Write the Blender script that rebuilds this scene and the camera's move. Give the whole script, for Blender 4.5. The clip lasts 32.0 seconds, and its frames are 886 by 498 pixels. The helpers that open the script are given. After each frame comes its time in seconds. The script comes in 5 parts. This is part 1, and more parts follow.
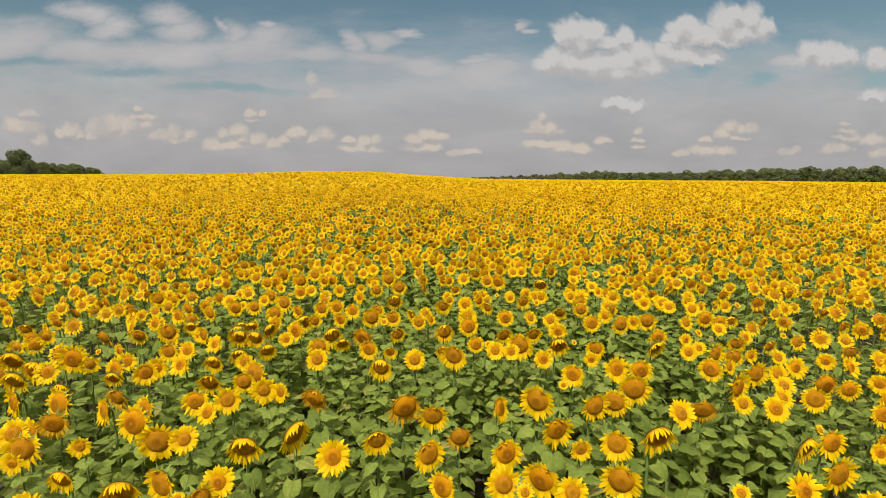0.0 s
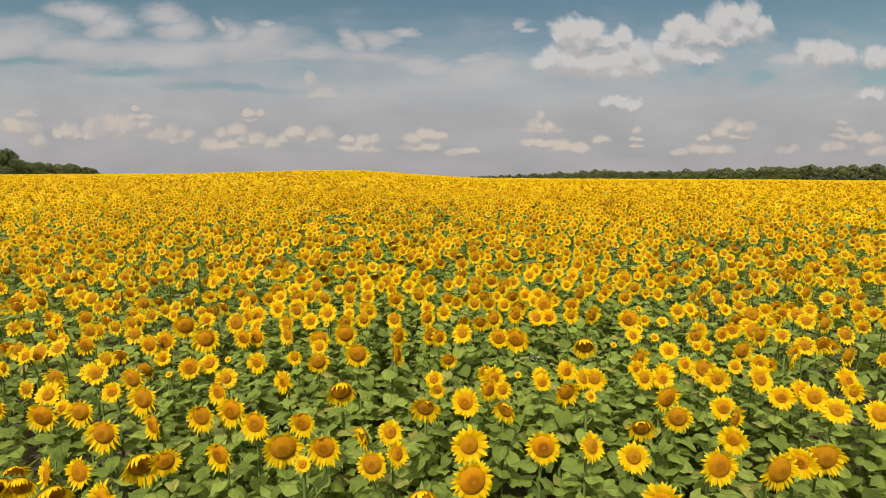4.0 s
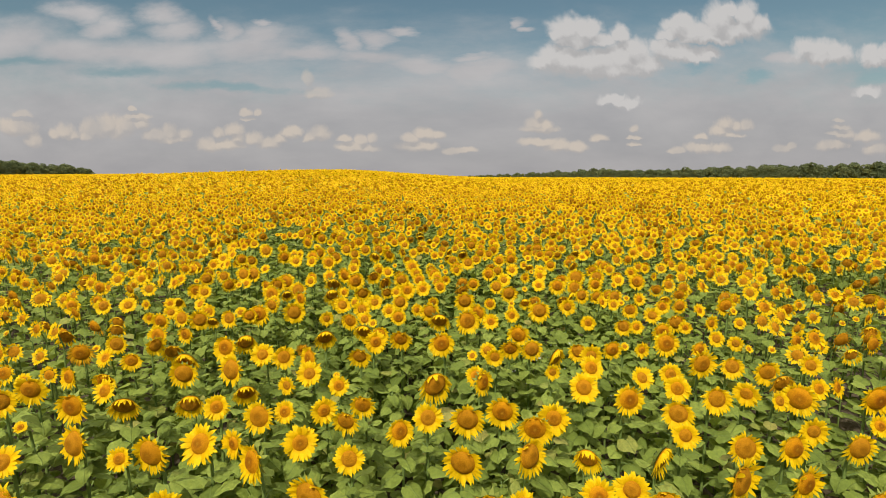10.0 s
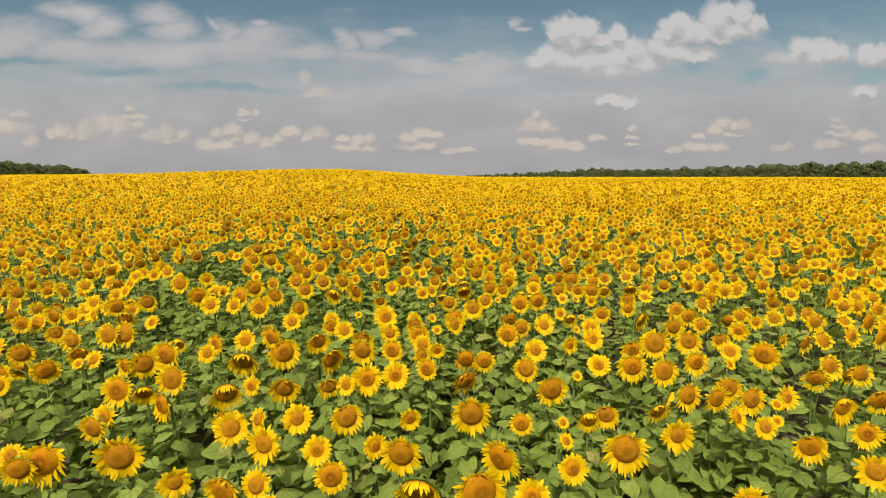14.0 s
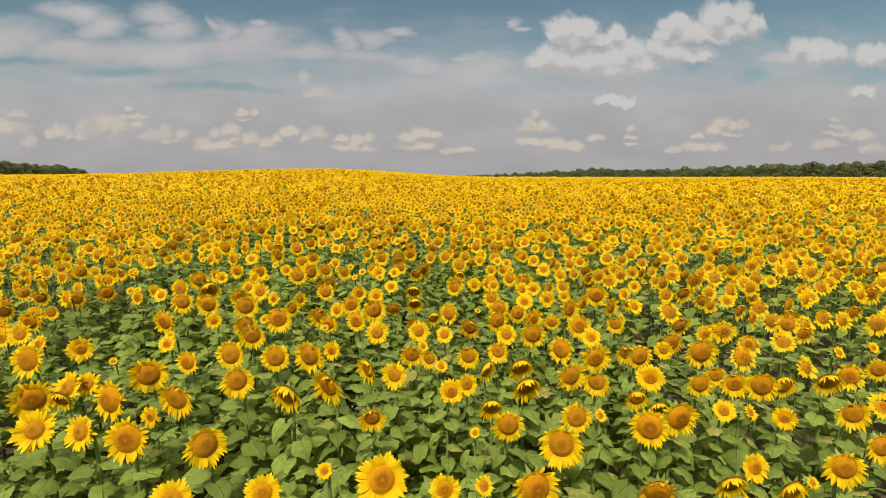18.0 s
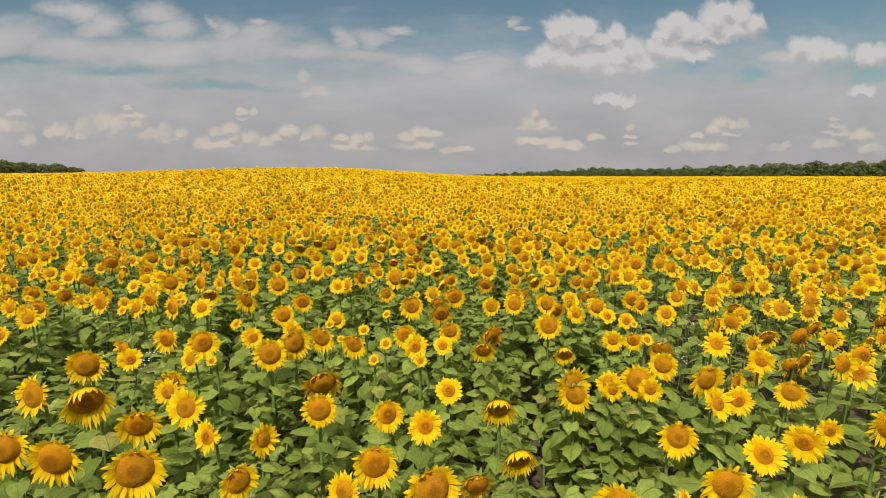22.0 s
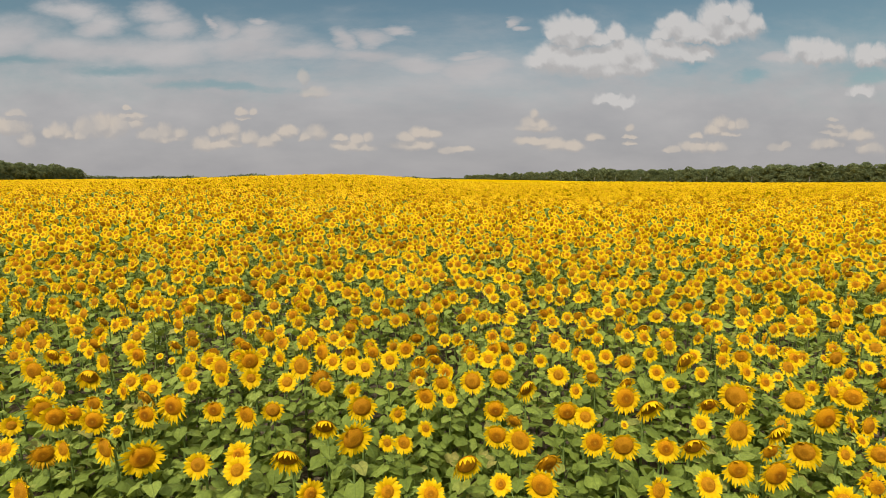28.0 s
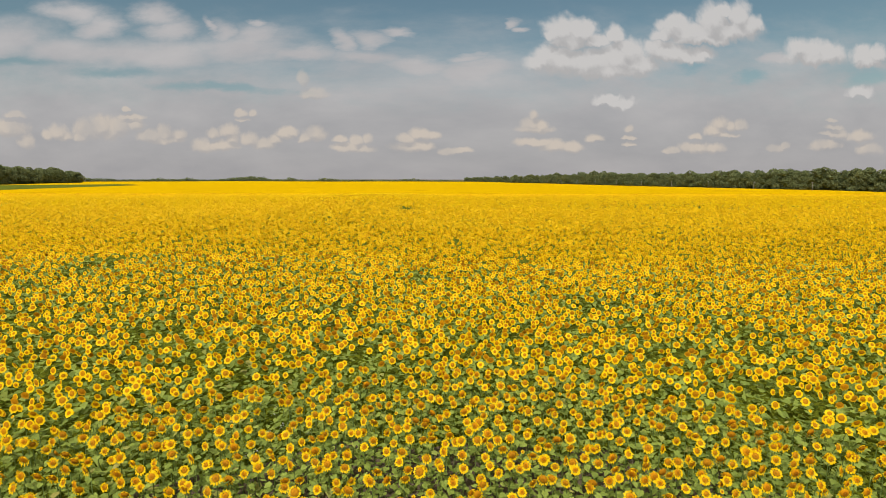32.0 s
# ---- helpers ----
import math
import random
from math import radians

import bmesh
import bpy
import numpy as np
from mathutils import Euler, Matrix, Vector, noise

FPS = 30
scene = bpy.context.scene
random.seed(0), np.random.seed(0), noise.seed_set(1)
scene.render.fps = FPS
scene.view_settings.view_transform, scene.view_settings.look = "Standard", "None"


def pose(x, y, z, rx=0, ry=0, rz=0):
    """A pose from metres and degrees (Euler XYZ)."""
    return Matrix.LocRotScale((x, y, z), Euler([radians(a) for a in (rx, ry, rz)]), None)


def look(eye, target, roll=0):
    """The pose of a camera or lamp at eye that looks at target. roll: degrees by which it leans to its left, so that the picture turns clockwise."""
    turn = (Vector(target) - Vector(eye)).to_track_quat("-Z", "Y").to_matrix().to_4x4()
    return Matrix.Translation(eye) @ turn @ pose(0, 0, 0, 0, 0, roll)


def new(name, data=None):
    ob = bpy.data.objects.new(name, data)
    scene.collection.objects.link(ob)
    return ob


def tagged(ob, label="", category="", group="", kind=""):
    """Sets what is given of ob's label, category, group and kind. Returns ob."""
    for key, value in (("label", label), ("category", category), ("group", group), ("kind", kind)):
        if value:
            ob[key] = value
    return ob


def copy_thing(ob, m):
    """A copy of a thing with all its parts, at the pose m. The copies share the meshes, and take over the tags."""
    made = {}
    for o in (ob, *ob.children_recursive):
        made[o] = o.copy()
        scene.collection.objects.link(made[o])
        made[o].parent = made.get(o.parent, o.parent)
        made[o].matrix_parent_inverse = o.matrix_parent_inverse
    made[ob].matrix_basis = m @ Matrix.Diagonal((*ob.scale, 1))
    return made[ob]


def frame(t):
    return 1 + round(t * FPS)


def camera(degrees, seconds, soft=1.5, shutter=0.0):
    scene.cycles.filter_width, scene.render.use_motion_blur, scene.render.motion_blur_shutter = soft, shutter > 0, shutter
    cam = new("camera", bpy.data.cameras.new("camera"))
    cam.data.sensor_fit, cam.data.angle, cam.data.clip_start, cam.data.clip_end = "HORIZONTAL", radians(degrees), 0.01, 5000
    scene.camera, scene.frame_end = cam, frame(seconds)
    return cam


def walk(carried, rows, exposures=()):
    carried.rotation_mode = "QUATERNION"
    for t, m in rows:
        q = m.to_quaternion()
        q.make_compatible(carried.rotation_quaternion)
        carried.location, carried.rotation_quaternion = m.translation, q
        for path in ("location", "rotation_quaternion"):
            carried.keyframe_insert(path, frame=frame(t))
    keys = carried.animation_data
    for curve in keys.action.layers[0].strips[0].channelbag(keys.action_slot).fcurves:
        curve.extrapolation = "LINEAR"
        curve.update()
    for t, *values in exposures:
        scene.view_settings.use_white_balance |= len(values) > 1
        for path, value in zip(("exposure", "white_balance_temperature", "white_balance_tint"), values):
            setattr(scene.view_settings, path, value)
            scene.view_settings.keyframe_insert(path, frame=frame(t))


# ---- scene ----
# A low flight over a rising sunflower field that ends in a climb.
cam = camera(84.0, 32.0, 0.5)
PATH = [
    (0.0, 0.000, 0.000, 3.400, 0.00, -8.04, -0.22),
    (0.5, 0.017, 0.392, 3.400, -0.02, -8.05, -0.21),
    (1.0, 0.050, 0.764, 3.400, -0.04, -8.06, -0.19),
    (1.5, 0.066, 1.156, 3.400, -0.06, -8.07, -0.17),
    (2.0, 0.083, 1.529, 3.400, -0.08, -8.08, -0.15),
    (3.0, 0.100, 2.274, 3.400, -0.12, -8.11, -0.13),
    (3.5, 0.116, 2.646, 3.400, -0.14, -8.12, -0.11),
    (5.5, 0.166, 4.194, 3.400, -0.21, -8.16, -0.05),
    (6.0, 0.183, 4.586, 3.400, -0.23, -8.17, -0.03),
    (7.0, 0.249, 5.351, 3.400, -0.27, -8.18, -0.01),
    (8.0, 0.349, 6.076, 3.400, -0.31, -8.19, 0.02),
    (9.0, 0.448, 6.821, 3.400, -0.35, -8.20, 0.06),
    (10.0, 0.498, 7.546, 3.400, -0.41, -8.21, 0.09),
    (11.0, 0.531, 8.310, 3.400, -0.47, -8.22, 0.11),
    (12.0, 0.598, 9.075, 3.400, -0.54, -8.23, 0.14),
    (13.0, 0.614, 9.839, 3.400, -0.60, -8.23, 0.16),
    (14.0, 0.598, 10.545, 3.400, -0.62, -8.23, 0.18),
    (15.0, 0.581, 11.270, 3.400, -0.65, -8.23, 0.20),
    (15.5, 0.531, 11.623, 3.400, -0.66, -8.23, 0.19),
    (17.5, 0.349, 13.034, 3.400, -0.71, -8.23, 0.20),
    (18.0, 0.315, 13.387, 3.400, -0.72, -8.23, 0.19),
    (19.0, 0.199, 14.132, 3.400, -0.75, -8.23, 0.18),
    (20.0, 0.066, 14.876, 3.400, -0.76, -8.26, 0.18),
    (21.0, -0.116, 15.602, 3.400, -0.77, -8.28, 0.17),
    (22.0, -0.315, 16.366, 3.400, -0.77, -8.31, 0.16),
    (23.0, -0.548, 17.130, 3.400, -0.78, -8.33, 0.16),
    (24.0, -0.780, 17.875, 3.400, -0.79, -8.33, 0.15),
    (25.0, -1.013, 18.620, 3.420, -0.80, -8.33, 0.14),
    (25.5, -1.129, 18.992, 3.470, -0.80, -8.33, 0.14),
    (26.5, -1.219, 19.762, 3.700, -0.82, -8.32, 0.14),
    (27.5, -1.279, 20.442, 4.070, -0.83, -8.30, 0.14),
    (28.0, -1.401, 20.838, 4.307, -0.84, -8.30, 0.14),
    (28.5, -1.524, 21.251, 4.636, -0.85, -8.28, 0.15),
    (29.0, -1.632, 21.670, 4.999, -0.85, -8.27, 0.16),
    (29.5, -1.744, 22.082, 5.383, -0.86, -8.25, 0.16),
    (30.0, -1.842, 22.496, 5.806, -0.87, -8.23, 0.17),
    (30.5, -1.935, 22.904, 6.255, -0.88, -8.22, 0.18),
    (31.0, -2.014, 23.319, 6.718, -0.88, -8.20, 0.18),
    (31.5, -2.102, 23.735, 7.181, -0.89, -8.19, 0.19),
    (32.0, -2.195, 24.159, 7.657, -0.90, -8.17, 0.20),
]
walk(cam, [(t, pose(x, y, z, 90 + p, r, w)) for t, x, y, z, w, p, r in PATH])

# ---- sky, sun ----
SUN_ELEVATION, SUN_AZIMUTH = 50.0, 198.0   # azimuth clockwise from +y: behind the camera, to its left
world = bpy.data.worlds.new("sky")
scene.world = world
world.use_nodes = True


class Nodes:
    """Short hand for writing a node tree."""

    def __init__(self, tree):
        self.tree = tree

    def add(self, kind, **kw):
        n = self.tree.nodes.new(kind)
        for k, v in kw.items():
            setattr(n, k, v)
        return n

    def put(self, socket, value):
        if value is None:
            return
        if isinstance(value, bpy.types.NodeSocket):
            self.tree.links.new(value, socket)
        else:
            socket.default_value = value

    def math(self, op, a, b=None, c=None, clamp=False):
        n = self.add("ShaderNodeMath", operation=op, use_clamp=clamp)
        for s, v in zip(n.inputs, (a, b, c)):
            self.put(s, v)
        return n.outputs[0]

    def vec(self, op, a, b=None, out=0):
        n = self.add("ShaderNodeVectorMath", operation=op)
        for s, v in zip(n.inputs, (a, b)):
            self.put(s, v)
        return n.outputs[out]

    def step(self, value, lo, hi, a=0.0, b=1.0):
        n = self.add("ShaderNodeMapRange", interpolation_type="SMOOTHSTEP")
        for s, v in zip(n.inputs, (value, lo, hi, a, b)):
            self.put(s, v)
        return n.outputs[0]

    def mix(self, f, a, b, blend="MIX"):
        n = self.add("ShaderNodeMix", data_type="RGBA", blend_type=blend)
        self.put(n.inputs[0], f)
        for s, v in ((n.inputs[6], a), (n.inputs[7], b)):
            self.put(s, (*v, 1) if isinstance(v, tuple) else v)
        return n.outputs[2]

    def noise(self, vector, scale, detail=4.0, rough=0.55, colour=False):
        n = self.add("ShaderNodeTexNoise")
        self.put(n.inputs["Vector"], vector)
        n.inputs["Scale"].default_value, n.inputs["Detail"].default_value, n.inputs["Roughness"].default_value = scale, detail, rough
        return n.outputs["Color" if colour else "Fac"]

    def ramp(self, f, *stops):
        n = self.add("ShaderNodeValToRGB")
        e = n.color_ramp.elements
        while len(e) < len(stops):
            e.new(0.5)
        for el, (p, c) in zip(e, stops):
            el.position, el.color = p, (*c, 1)
        self.put(n.inputs[0], f)
        return n.outputs[0]


W = Nodes(world.node_tree)
W.tree.nodes.clear()
way = W.add("ShaderNodeTexCoord").outputs["Generated"]
sep = W.add("ShaderNodeSeparateXYZ")
W.put(sep.inputs[0], way)
ahead = W.math("MAXIMUM", W.math("ABSOLUTE", sep.outputs[1]), 0.08)
cu, cv = W.math("DIVIDE", sep.outputs[0], ahead), W.math("DIVIDE", sep.outputs[2], ahead)
flat = W.add("ShaderNodeCombineXYZ")
W.put(flat.inputs[0], cu), W.put(flat.inputs[1], cv), W.put(flat.inputs[2], W.math("MULTIPLY", sep.outputs[1], 3.0))
plane = flat.outputs[0]
streak = W.vec("MULTIPLY", plane, (0.45, 1.6, 0.5))
# warped coordinates: puffy for the heaped clouds, streaky for the veil
half_one = (0.5, 0.5, 0.5)
puff = W.vec("ADD", plane, W.vec("MULTIPLY", W.vec("SUBTRACT", W.noise(plane, 20, 5, 0.55, True), half_one), (0.036, 0.032, 0)))
puff = W.vec("ADD", puff, W.vec("MULTIPLY", W.vec("SUBTRACT", W.noise(plane, 52, 1, 0.5, True), half_one), (0.014, 0.012, 0)))
veil = W.vec("ADD", plane, W.vec("MULTIPLY", W.vec("SUBTRACT", W.noise(streak, 6, 6, 0.6, True), half_one), (0.20, 0.075, 0)))


def heaps(base, blobs, flat_=1.0):
    """The largest of soft ellipses (u, v, half width, half height): 1 at the middle, 0 at the rim."""
    total = None
    for u, v, a, b in blobs:
        d = W.vec("MULTIPLY", W.vec("SUBTRACT", base, (u, v - (1 - 1 / flat_) * 0.45 * b, 0)), (1 / a, 1 / b, 0))
        if flat_ > 1:
            d = W.vec("MAXIMUM", d, W.vec("MULTIPLY", d, (-1, -flat_, 1)))   # a domed top over a flat base
        d = W.vec("LENGTH", d, out=1)
        total = d if total is None else W.math("MINIMUM", total, d)
    return W.math("SUBTRACT", 1.0, total)


# the veil of grey cloud: a bank over the horizon, long wisps above it and a few blue gaps
bank = W.math("SUBTRACT", 0.262, cv)
bank = W.math("MULTIPLY", bank, 6.0)
wisps = heaps(veil, [
    (-0.838, 0.255, 0.161, 0.049), (-0.678, 0.245, 0.187, 0.040), (-0.516, 0.239, 0.187, 0.040), (-0.374, 0.250, 0.163, 0.037), (-0.255, 0.239, 0.088, 0.020),
    (-0.692, 0.312, 0.068, 0.019), (-0.630, 0.291, 0.049, 0.027), (-0.537, 0.312, 0.049, 0.022), (-0.512, 0.286, 0.050, 0.027), (-0.436, 0.296, 0.015, 0.017),
    (-0.410, 0.276, 0.037, 0.030), (-0.328, 0.291, 0.025, 0.010), (-0.341, 0.265, 0.075, 0.027), (-0.172, 0.257, 0.028, 0.020), (-0.123, 0.260, 0.038, 0.017),
    (-0.079, 0.273, 0.040, 0.009), (-0.146, 0.234, 0.088, 0.020), (-0.036, 0.221, 0.114, 0.020), (0.085, 0.213, 0.114, 0.028), (0.063, 0.234, 0.051, 0.010),
    (0.166, 0.291, 0.015, 0.012), (0.188, 0.281, 0.020, 0.007), (0.661, 0.233, 0.051, 0.015),
])
gaps = heaps(veil, [
    (-0.810, 0.218, 0.091, 0.011), (-0.612, 0.202, 0.131, 0.014), (-0.412, 0.173, 0.172, 0.011), (0.495, 0.214, 0.053, 0.011), (0.619, 0.204, 0.034, 0.016),
    (0.861, 0.193, 0.068, 0.019),
])
field = W.math("MAXIMUM", bank, wisps)
field = W.math("ADD", field, W.math("MULTIPLY", W.math("SUBTRACT", W.noise(streak, 16, 6, 0.6), 0.5), 0.9))
clear = W.step(W.math("ADD", gaps, W.math("MULTIPLY", W.math("SUBTRACT", W.noise(streak, 22, 6, 0.65), 0.5), 1.1)), -0.15, 0.85, 0.0, 0.75)
veil_mask = W.math("MULTIPLY", W.step(field, -0.45, 0.85, 0.0, 0.96), W.math("SUBTRACT", 1.0, clear))
# heaped clouds, lit from above: each field once more from a little higher up
HIGH = [
    (0.248, 0.286, 0.036, 0.029), (0.281, 0.284, 0.036, 0.026), (0.297, 0.291, 0.023, 0.014), (0.260, 0.265, 0.040, 0.020), (0.315, 0.267, 0.029, 0.017),
    (0.347, 0.277, 0.020, 0.020), (0.357, 0.271, 0.017, 0.020), (0.232, 0.275, 0.020, 0.017), (0.222, 0.239, 0.037, 0.021), (0.250, 0.228, 0.065, 0.032),
    (0.306, 0.225, 0.072, 0.035), (0.361, 0.233, 0.058, 0.038), (0.376, 0.249, 0.034, 0.023), (0.340, 0.207, 0.087, 0.018), (0.206, 0.225, 0.032, 0.021),
    (0.406, 0.221, 0.043, 0.024), (0.454, 0.246, 0.050, 0.023), (0.431, 0.254, 0.029, 0.018), (0.488, 0.239, 0.050, 0.018), (0.521, 0.242, 0.029, 0.015),
    (0.467, 0.296, 0.031, 0.020), (0.501, 0.281, 0.065, 0.026), (0.544, 0.306, 0.037, 0.037), (0.559, 0.322, 0.026, 0.017), (0.593, 0.312, 0.026, 0.032),
    (0.616, 0.294, 0.023, 0.026), (0.578, 0.284, 0.057, 0.029), (0.447, 0.277, 0.029, 0.017), (0.524, 0.269, 0.072, 0.015), (0.715, 0.249, 0.026, 0.024),
    (0.743, 0.249, 0.035, 0.021), (0.777, 0.242, 0.032, 0.024), (0.750, 0.233, 0.058, 0.018), (0.844, 0.238, 0.032, 0.021), (0.872, 0.242, 0.020, 0.021),
    (0.857, 0.225, 0.032, 0.015), (0.337, 0.150, 0.026, 0.014), (0.365, 0.146, 0.026, 0.014), (0.382, 0.148, 0.018, 0.012), (0.353, 0.159, 0.015, 0.009),
    (0.847, 0.167, 0.024, 0.015),
]
LOW = [
    (-0.236, 0.165, 0.032, 0.016), (-0.257, 0.192, 0.013, 0.022), (-0.836, 0.102, 0.043, 0.028), (-0.806, 0.077, 0.020, 0.024), (-0.822, 0.127, 0.026, 0.010),
    (-0.741, 0.094, 0.026, 0.022), (-0.726, 0.085, 0.017, 0.016), (-0.761, 0.088, 0.014, 0.016), (-0.683, 0.094, 0.029, 0.032), (-0.654, 0.105, 0.032, 0.032),
    (-0.695, 0.083, 0.020, 0.016), (-0.633, 0.098, 0.023, 0.036), (-0.621, 0.105, 0.026, 0.030), (-0.597, 0.122, 0.037, 0.008), (-0.587, 0.109, 0.020, 0.024),
    (-0.604, 0.136, 0.010, 0.006), (-0.562, 0.085, 0.032, 0.018), (-0.531, 0.091, 0.020, 0.024), (-0.508, 0.087, 0.023, 0.018), (-0.529, 0.078, 0.043, 0.012),
    (-0.379, 0.129, 0.014, 0.012), (-0.357, 0.129, 0.010, 0.012), (-0.377, 0.116, 0.014, 0.006), (-0.436, 0.089, 0.017, 0.016), (-0.406, 0.093, 0.023, 0.020),
    (-0.398, 0.080, 0.017, 0.020), (-0.364, 0.078, 0.023, 0.020), (-0.458, 0.065, 0.026, 0.020), (-0.419, 0.067, 0.044, 0.016), (-0.340, 0.069, 0.029, 0.018),
    (-0.297, 0.089, 0.020, 0.018), (-0.283, 0.093, 0.017, 0.014), (-0.239, 0.088, 0.029, 0.022), (-0.256, 0.082, 0.017, 0.016), (-0.318, 0.076, 0.020, 0.014),
    (-0.189, 0.077, 0.017, 0.010), (-0.156, 0.073, 0.017, 0.016), (-0.133, 0.076, 0.012, 0.016), (-0.173, 0.062, 0.038, 0.014), (-0.055, 0.078, 0.023, 0.014),
    (-0.027, 0.087, 0.026, 0.016), (-0.002, 0.086, 0.018, 0.014), (-0.044, 0.064, 0.050, 0.016), (-0.139, 0.057, 0.029, 0.012), (0.195, 0.123, 0.013, 0.016),
    (0.192, 0.107, 0.026, 0.020), (0.198, 0.098, 0.044, 0.014), (0.209, 0.103, 0.020, 0.016), (0.204, 0.070, 0.053, 0.014), (0.239, 0.063, 0.035, 0.018),
    (0.273, 0.061, 0.029, 0.016), (0.024, 0.053, 0.021, 0.012), (0.047, 0.055, 0.029, 0.010), (0.388, 0.095, 0.010, 0.014), (0.391, 0.078, 0.018, 0.005),
    (0.391, 0.066, 0.018, 0.006), (0.317, 0.078, 0.024, 0.012), (0.573, 0.106, 0.027, 0.024), (0.560, 0.093, 0.027, 0.018), (0.593, 0.102, 0.012, 0.016),
    (0.611, 0.105, 0.018, 0.016), (0.521, 0.082, 0.018, 0.010), (0.583, 0.084, 0.030, 0.008), (0.528, 0.060, 0.044, 0.018), (0.557, 0.058, 0.033, 0.016),
    (0.478, 0.053, 0.021, 0.010), (0.688, 0.057, 0.024, 0.014), (0.705, 0.062, 0.012, 0.012), (0.795, 0.112, 0.012, 0.006), (0.801, 0.099, 0.021, 0.008),
    (0.794, 0.087, 0.024, 0.006), (0.811, 0.086, 0.021, 0.016), (0.785, 0.064, 0.036, 0.016), (0.857, 0.081, 0.036, 0.018), (0.878, 0.057, 0.030, 0.017),
]
puff_low = W.vec("ADD", plane, W.vec("MULTIPLY", W.vec("SUBTRACT", puff, plane), (0.5, 0.5, 0)))
high, low = heaps(puff, HIGH, 1.5), heaps(puff_low, LOW, 2.0)
high_up, low_up = heaps(W.vec("ADD", puff, (-0.006, 0.022, 0)), HIGH, 1.5), heaps(W.vec("ADD", puff_low, (-0.004, 0.009, 0)), LOW, 2.0)
fine = W.math("SUBTRACT", W.noise(plane, 30, 6, 0.58), 0.5)
faint = W.step(W.noise(plane, 9, 3, 0.5), 0.30, 0.60, 0.40, 0.88)
high_mask = W.step(W.math("ADD", high, W.math("MULTIPLY", fine, 0.5)), -0.32, 0.38, 0.0, 0.95)
low_mask = W.math("MULTIPLY", W.step(W.math("ADD", low, W.math("MULTIPLY", fine, 0.95)), -0.14, 0.46), faint)
high_lit = W.step(W.math("ADD", W.math("SUBTRACT", high, high_up), W.math("MULTIPLY", fine, 1.1)), -0.48, 0.48)
low_lit = W.step(W.math("ADD", W.math("SUBTRACT", low, low_up), W.math("MULTIPLY", fine, 0.9)), -0.40, 0.50)

air = W.add("ShaderNodeTexSky", sky_type="NISHITA", sun_disc=False, sun_elevation=radians(SUN_ELEVATION), sun_rotation=radians(SUN_AZIMUTH))
air.altitude, air.air_density, air.dust_density, air.ozone_density = 100, 1.0, 1.5, 1.0
blue = W.mix(1.0, W.mix(1.0, air.outputs[0], (0.085, 0.085, 0.085), "MULTIPLY"), (0.89, 0.97, 0.80), "MULTIPLY")
grey = W.mix(W.step(cv, 0.0, 0.30), (0.385, 0.372, 0.378), (0.485, 0.472, 0.474))
grey = W.mix(1.0, grey, W.ramp(W.noise(streak, 9, 5, 0.55), (0.25, (0.86, 0.87, 0.89)), (0.75, (1.1, 1.09, 1.08))), "MULTIPLY")
white = W.mix(high_lit, (0.43, 0.418, 0.415), (0.575, 0.557, 0.545))
cream = W.mix(low_lit, (0.43, 0.40, 0.38), (0.60, 0.525, 0.45))
# unseen bright cloud added above the view to fill the shade on the field
fill_cloud = W.math("MULTIPLY", W.step(sep.outputs[2], 0.36, 0.62), W.step(W.noise(W.vec("MULTIPLY", way, (2.2, 2.2, 2.2)), 1.6, 6, 0.6), 0.40, 0.62))
sky_col = W.mix(veil_mask, blue, grey)
sky_col = W.mix(fill_cloud, sky_col, (2.9, 2.84, 2.76))
sky_col = W.mix(low_mask, sky_col, cream)
sky_col = W.mix(high_mask, sky_col, white)
backlight = W.add("ShaderNodeBackground")
W.put(backlight.inputs[0], sky_col)
backlight.inputs[1].default_value = 0.72
W.tree.links.new(backlight.outputs[0], W.add("ShaderNodeOutputWorld").inputs[0])

sun = new("sun", bpy.data.lights.new("sun", "SUN"))
sun.data.energy, sun.data.angle, sun.data.color = 3.25, radians(0.6), (1.0, 0.95, 0.86)
_el, _az = radians(SUN_ELEVATION), radians(SUN_AZIMUTH)
sun.matrix_world = look((math.sin(_az) * math.cos(_el) * 50, math.cos(_az) * math.cos(_el) * 50, math.sin(_el) * 50), (0, 0, 0))
scene.view_settings.exposure = 0.5


# ---- materials ----
def material(name, build):
    m = bpy.data.materials.new(name)
    m.use_nodes = True
    n = Nodes(m.node_tree)
    n.tree.nodes.clear()
    out = n.add("ShaderNodeOutputMaterial")
    n.put(out.inputs[0], build(n))
    return m


def surface(n, colour, rough=0.7, bump=None, strength=0.3, distance=0.01, through_light=0.0, through_colour=None, spec=0.3):
    p = n.add("ShaderNodeBsdfPrincipled")
    n.put(p.inputs["Base Color"], colour if not isinstance(colour, tuple) else (*colour, 1))
    n.put(p.inputs["Roughness"], rough)
    p.inputs["Specular IOR Level"].default_value = spec
    if bump is not None:
        b = n.add("ShaderNodeBump")
        b.inputs["Strength"].default_value, b.inputs["Distance"].default_value = strength, distance
        n.put(b.inputs["Height"], bump)
        n.put(p.inputs["Normal"], b.outputs[0])
    if not through_light:
        return p.outputs[0]
    t = n.add("ShaderNodeBsdfTranslucent")
    n.put(t.inputs[0], through_colour if through_colour is not None else colour)
    m = n.add("ShaderNodeMixShader")
    m.inputs[0].default_value = through_light
    n.put(m.inputs[1], p.outputs[0]), n.put(m.inputs[2], t.outputs[0])
    return m.outputs[0]


def place(n):
    return n.add("ShaderNodeNewGeometry").outputs["Position"]


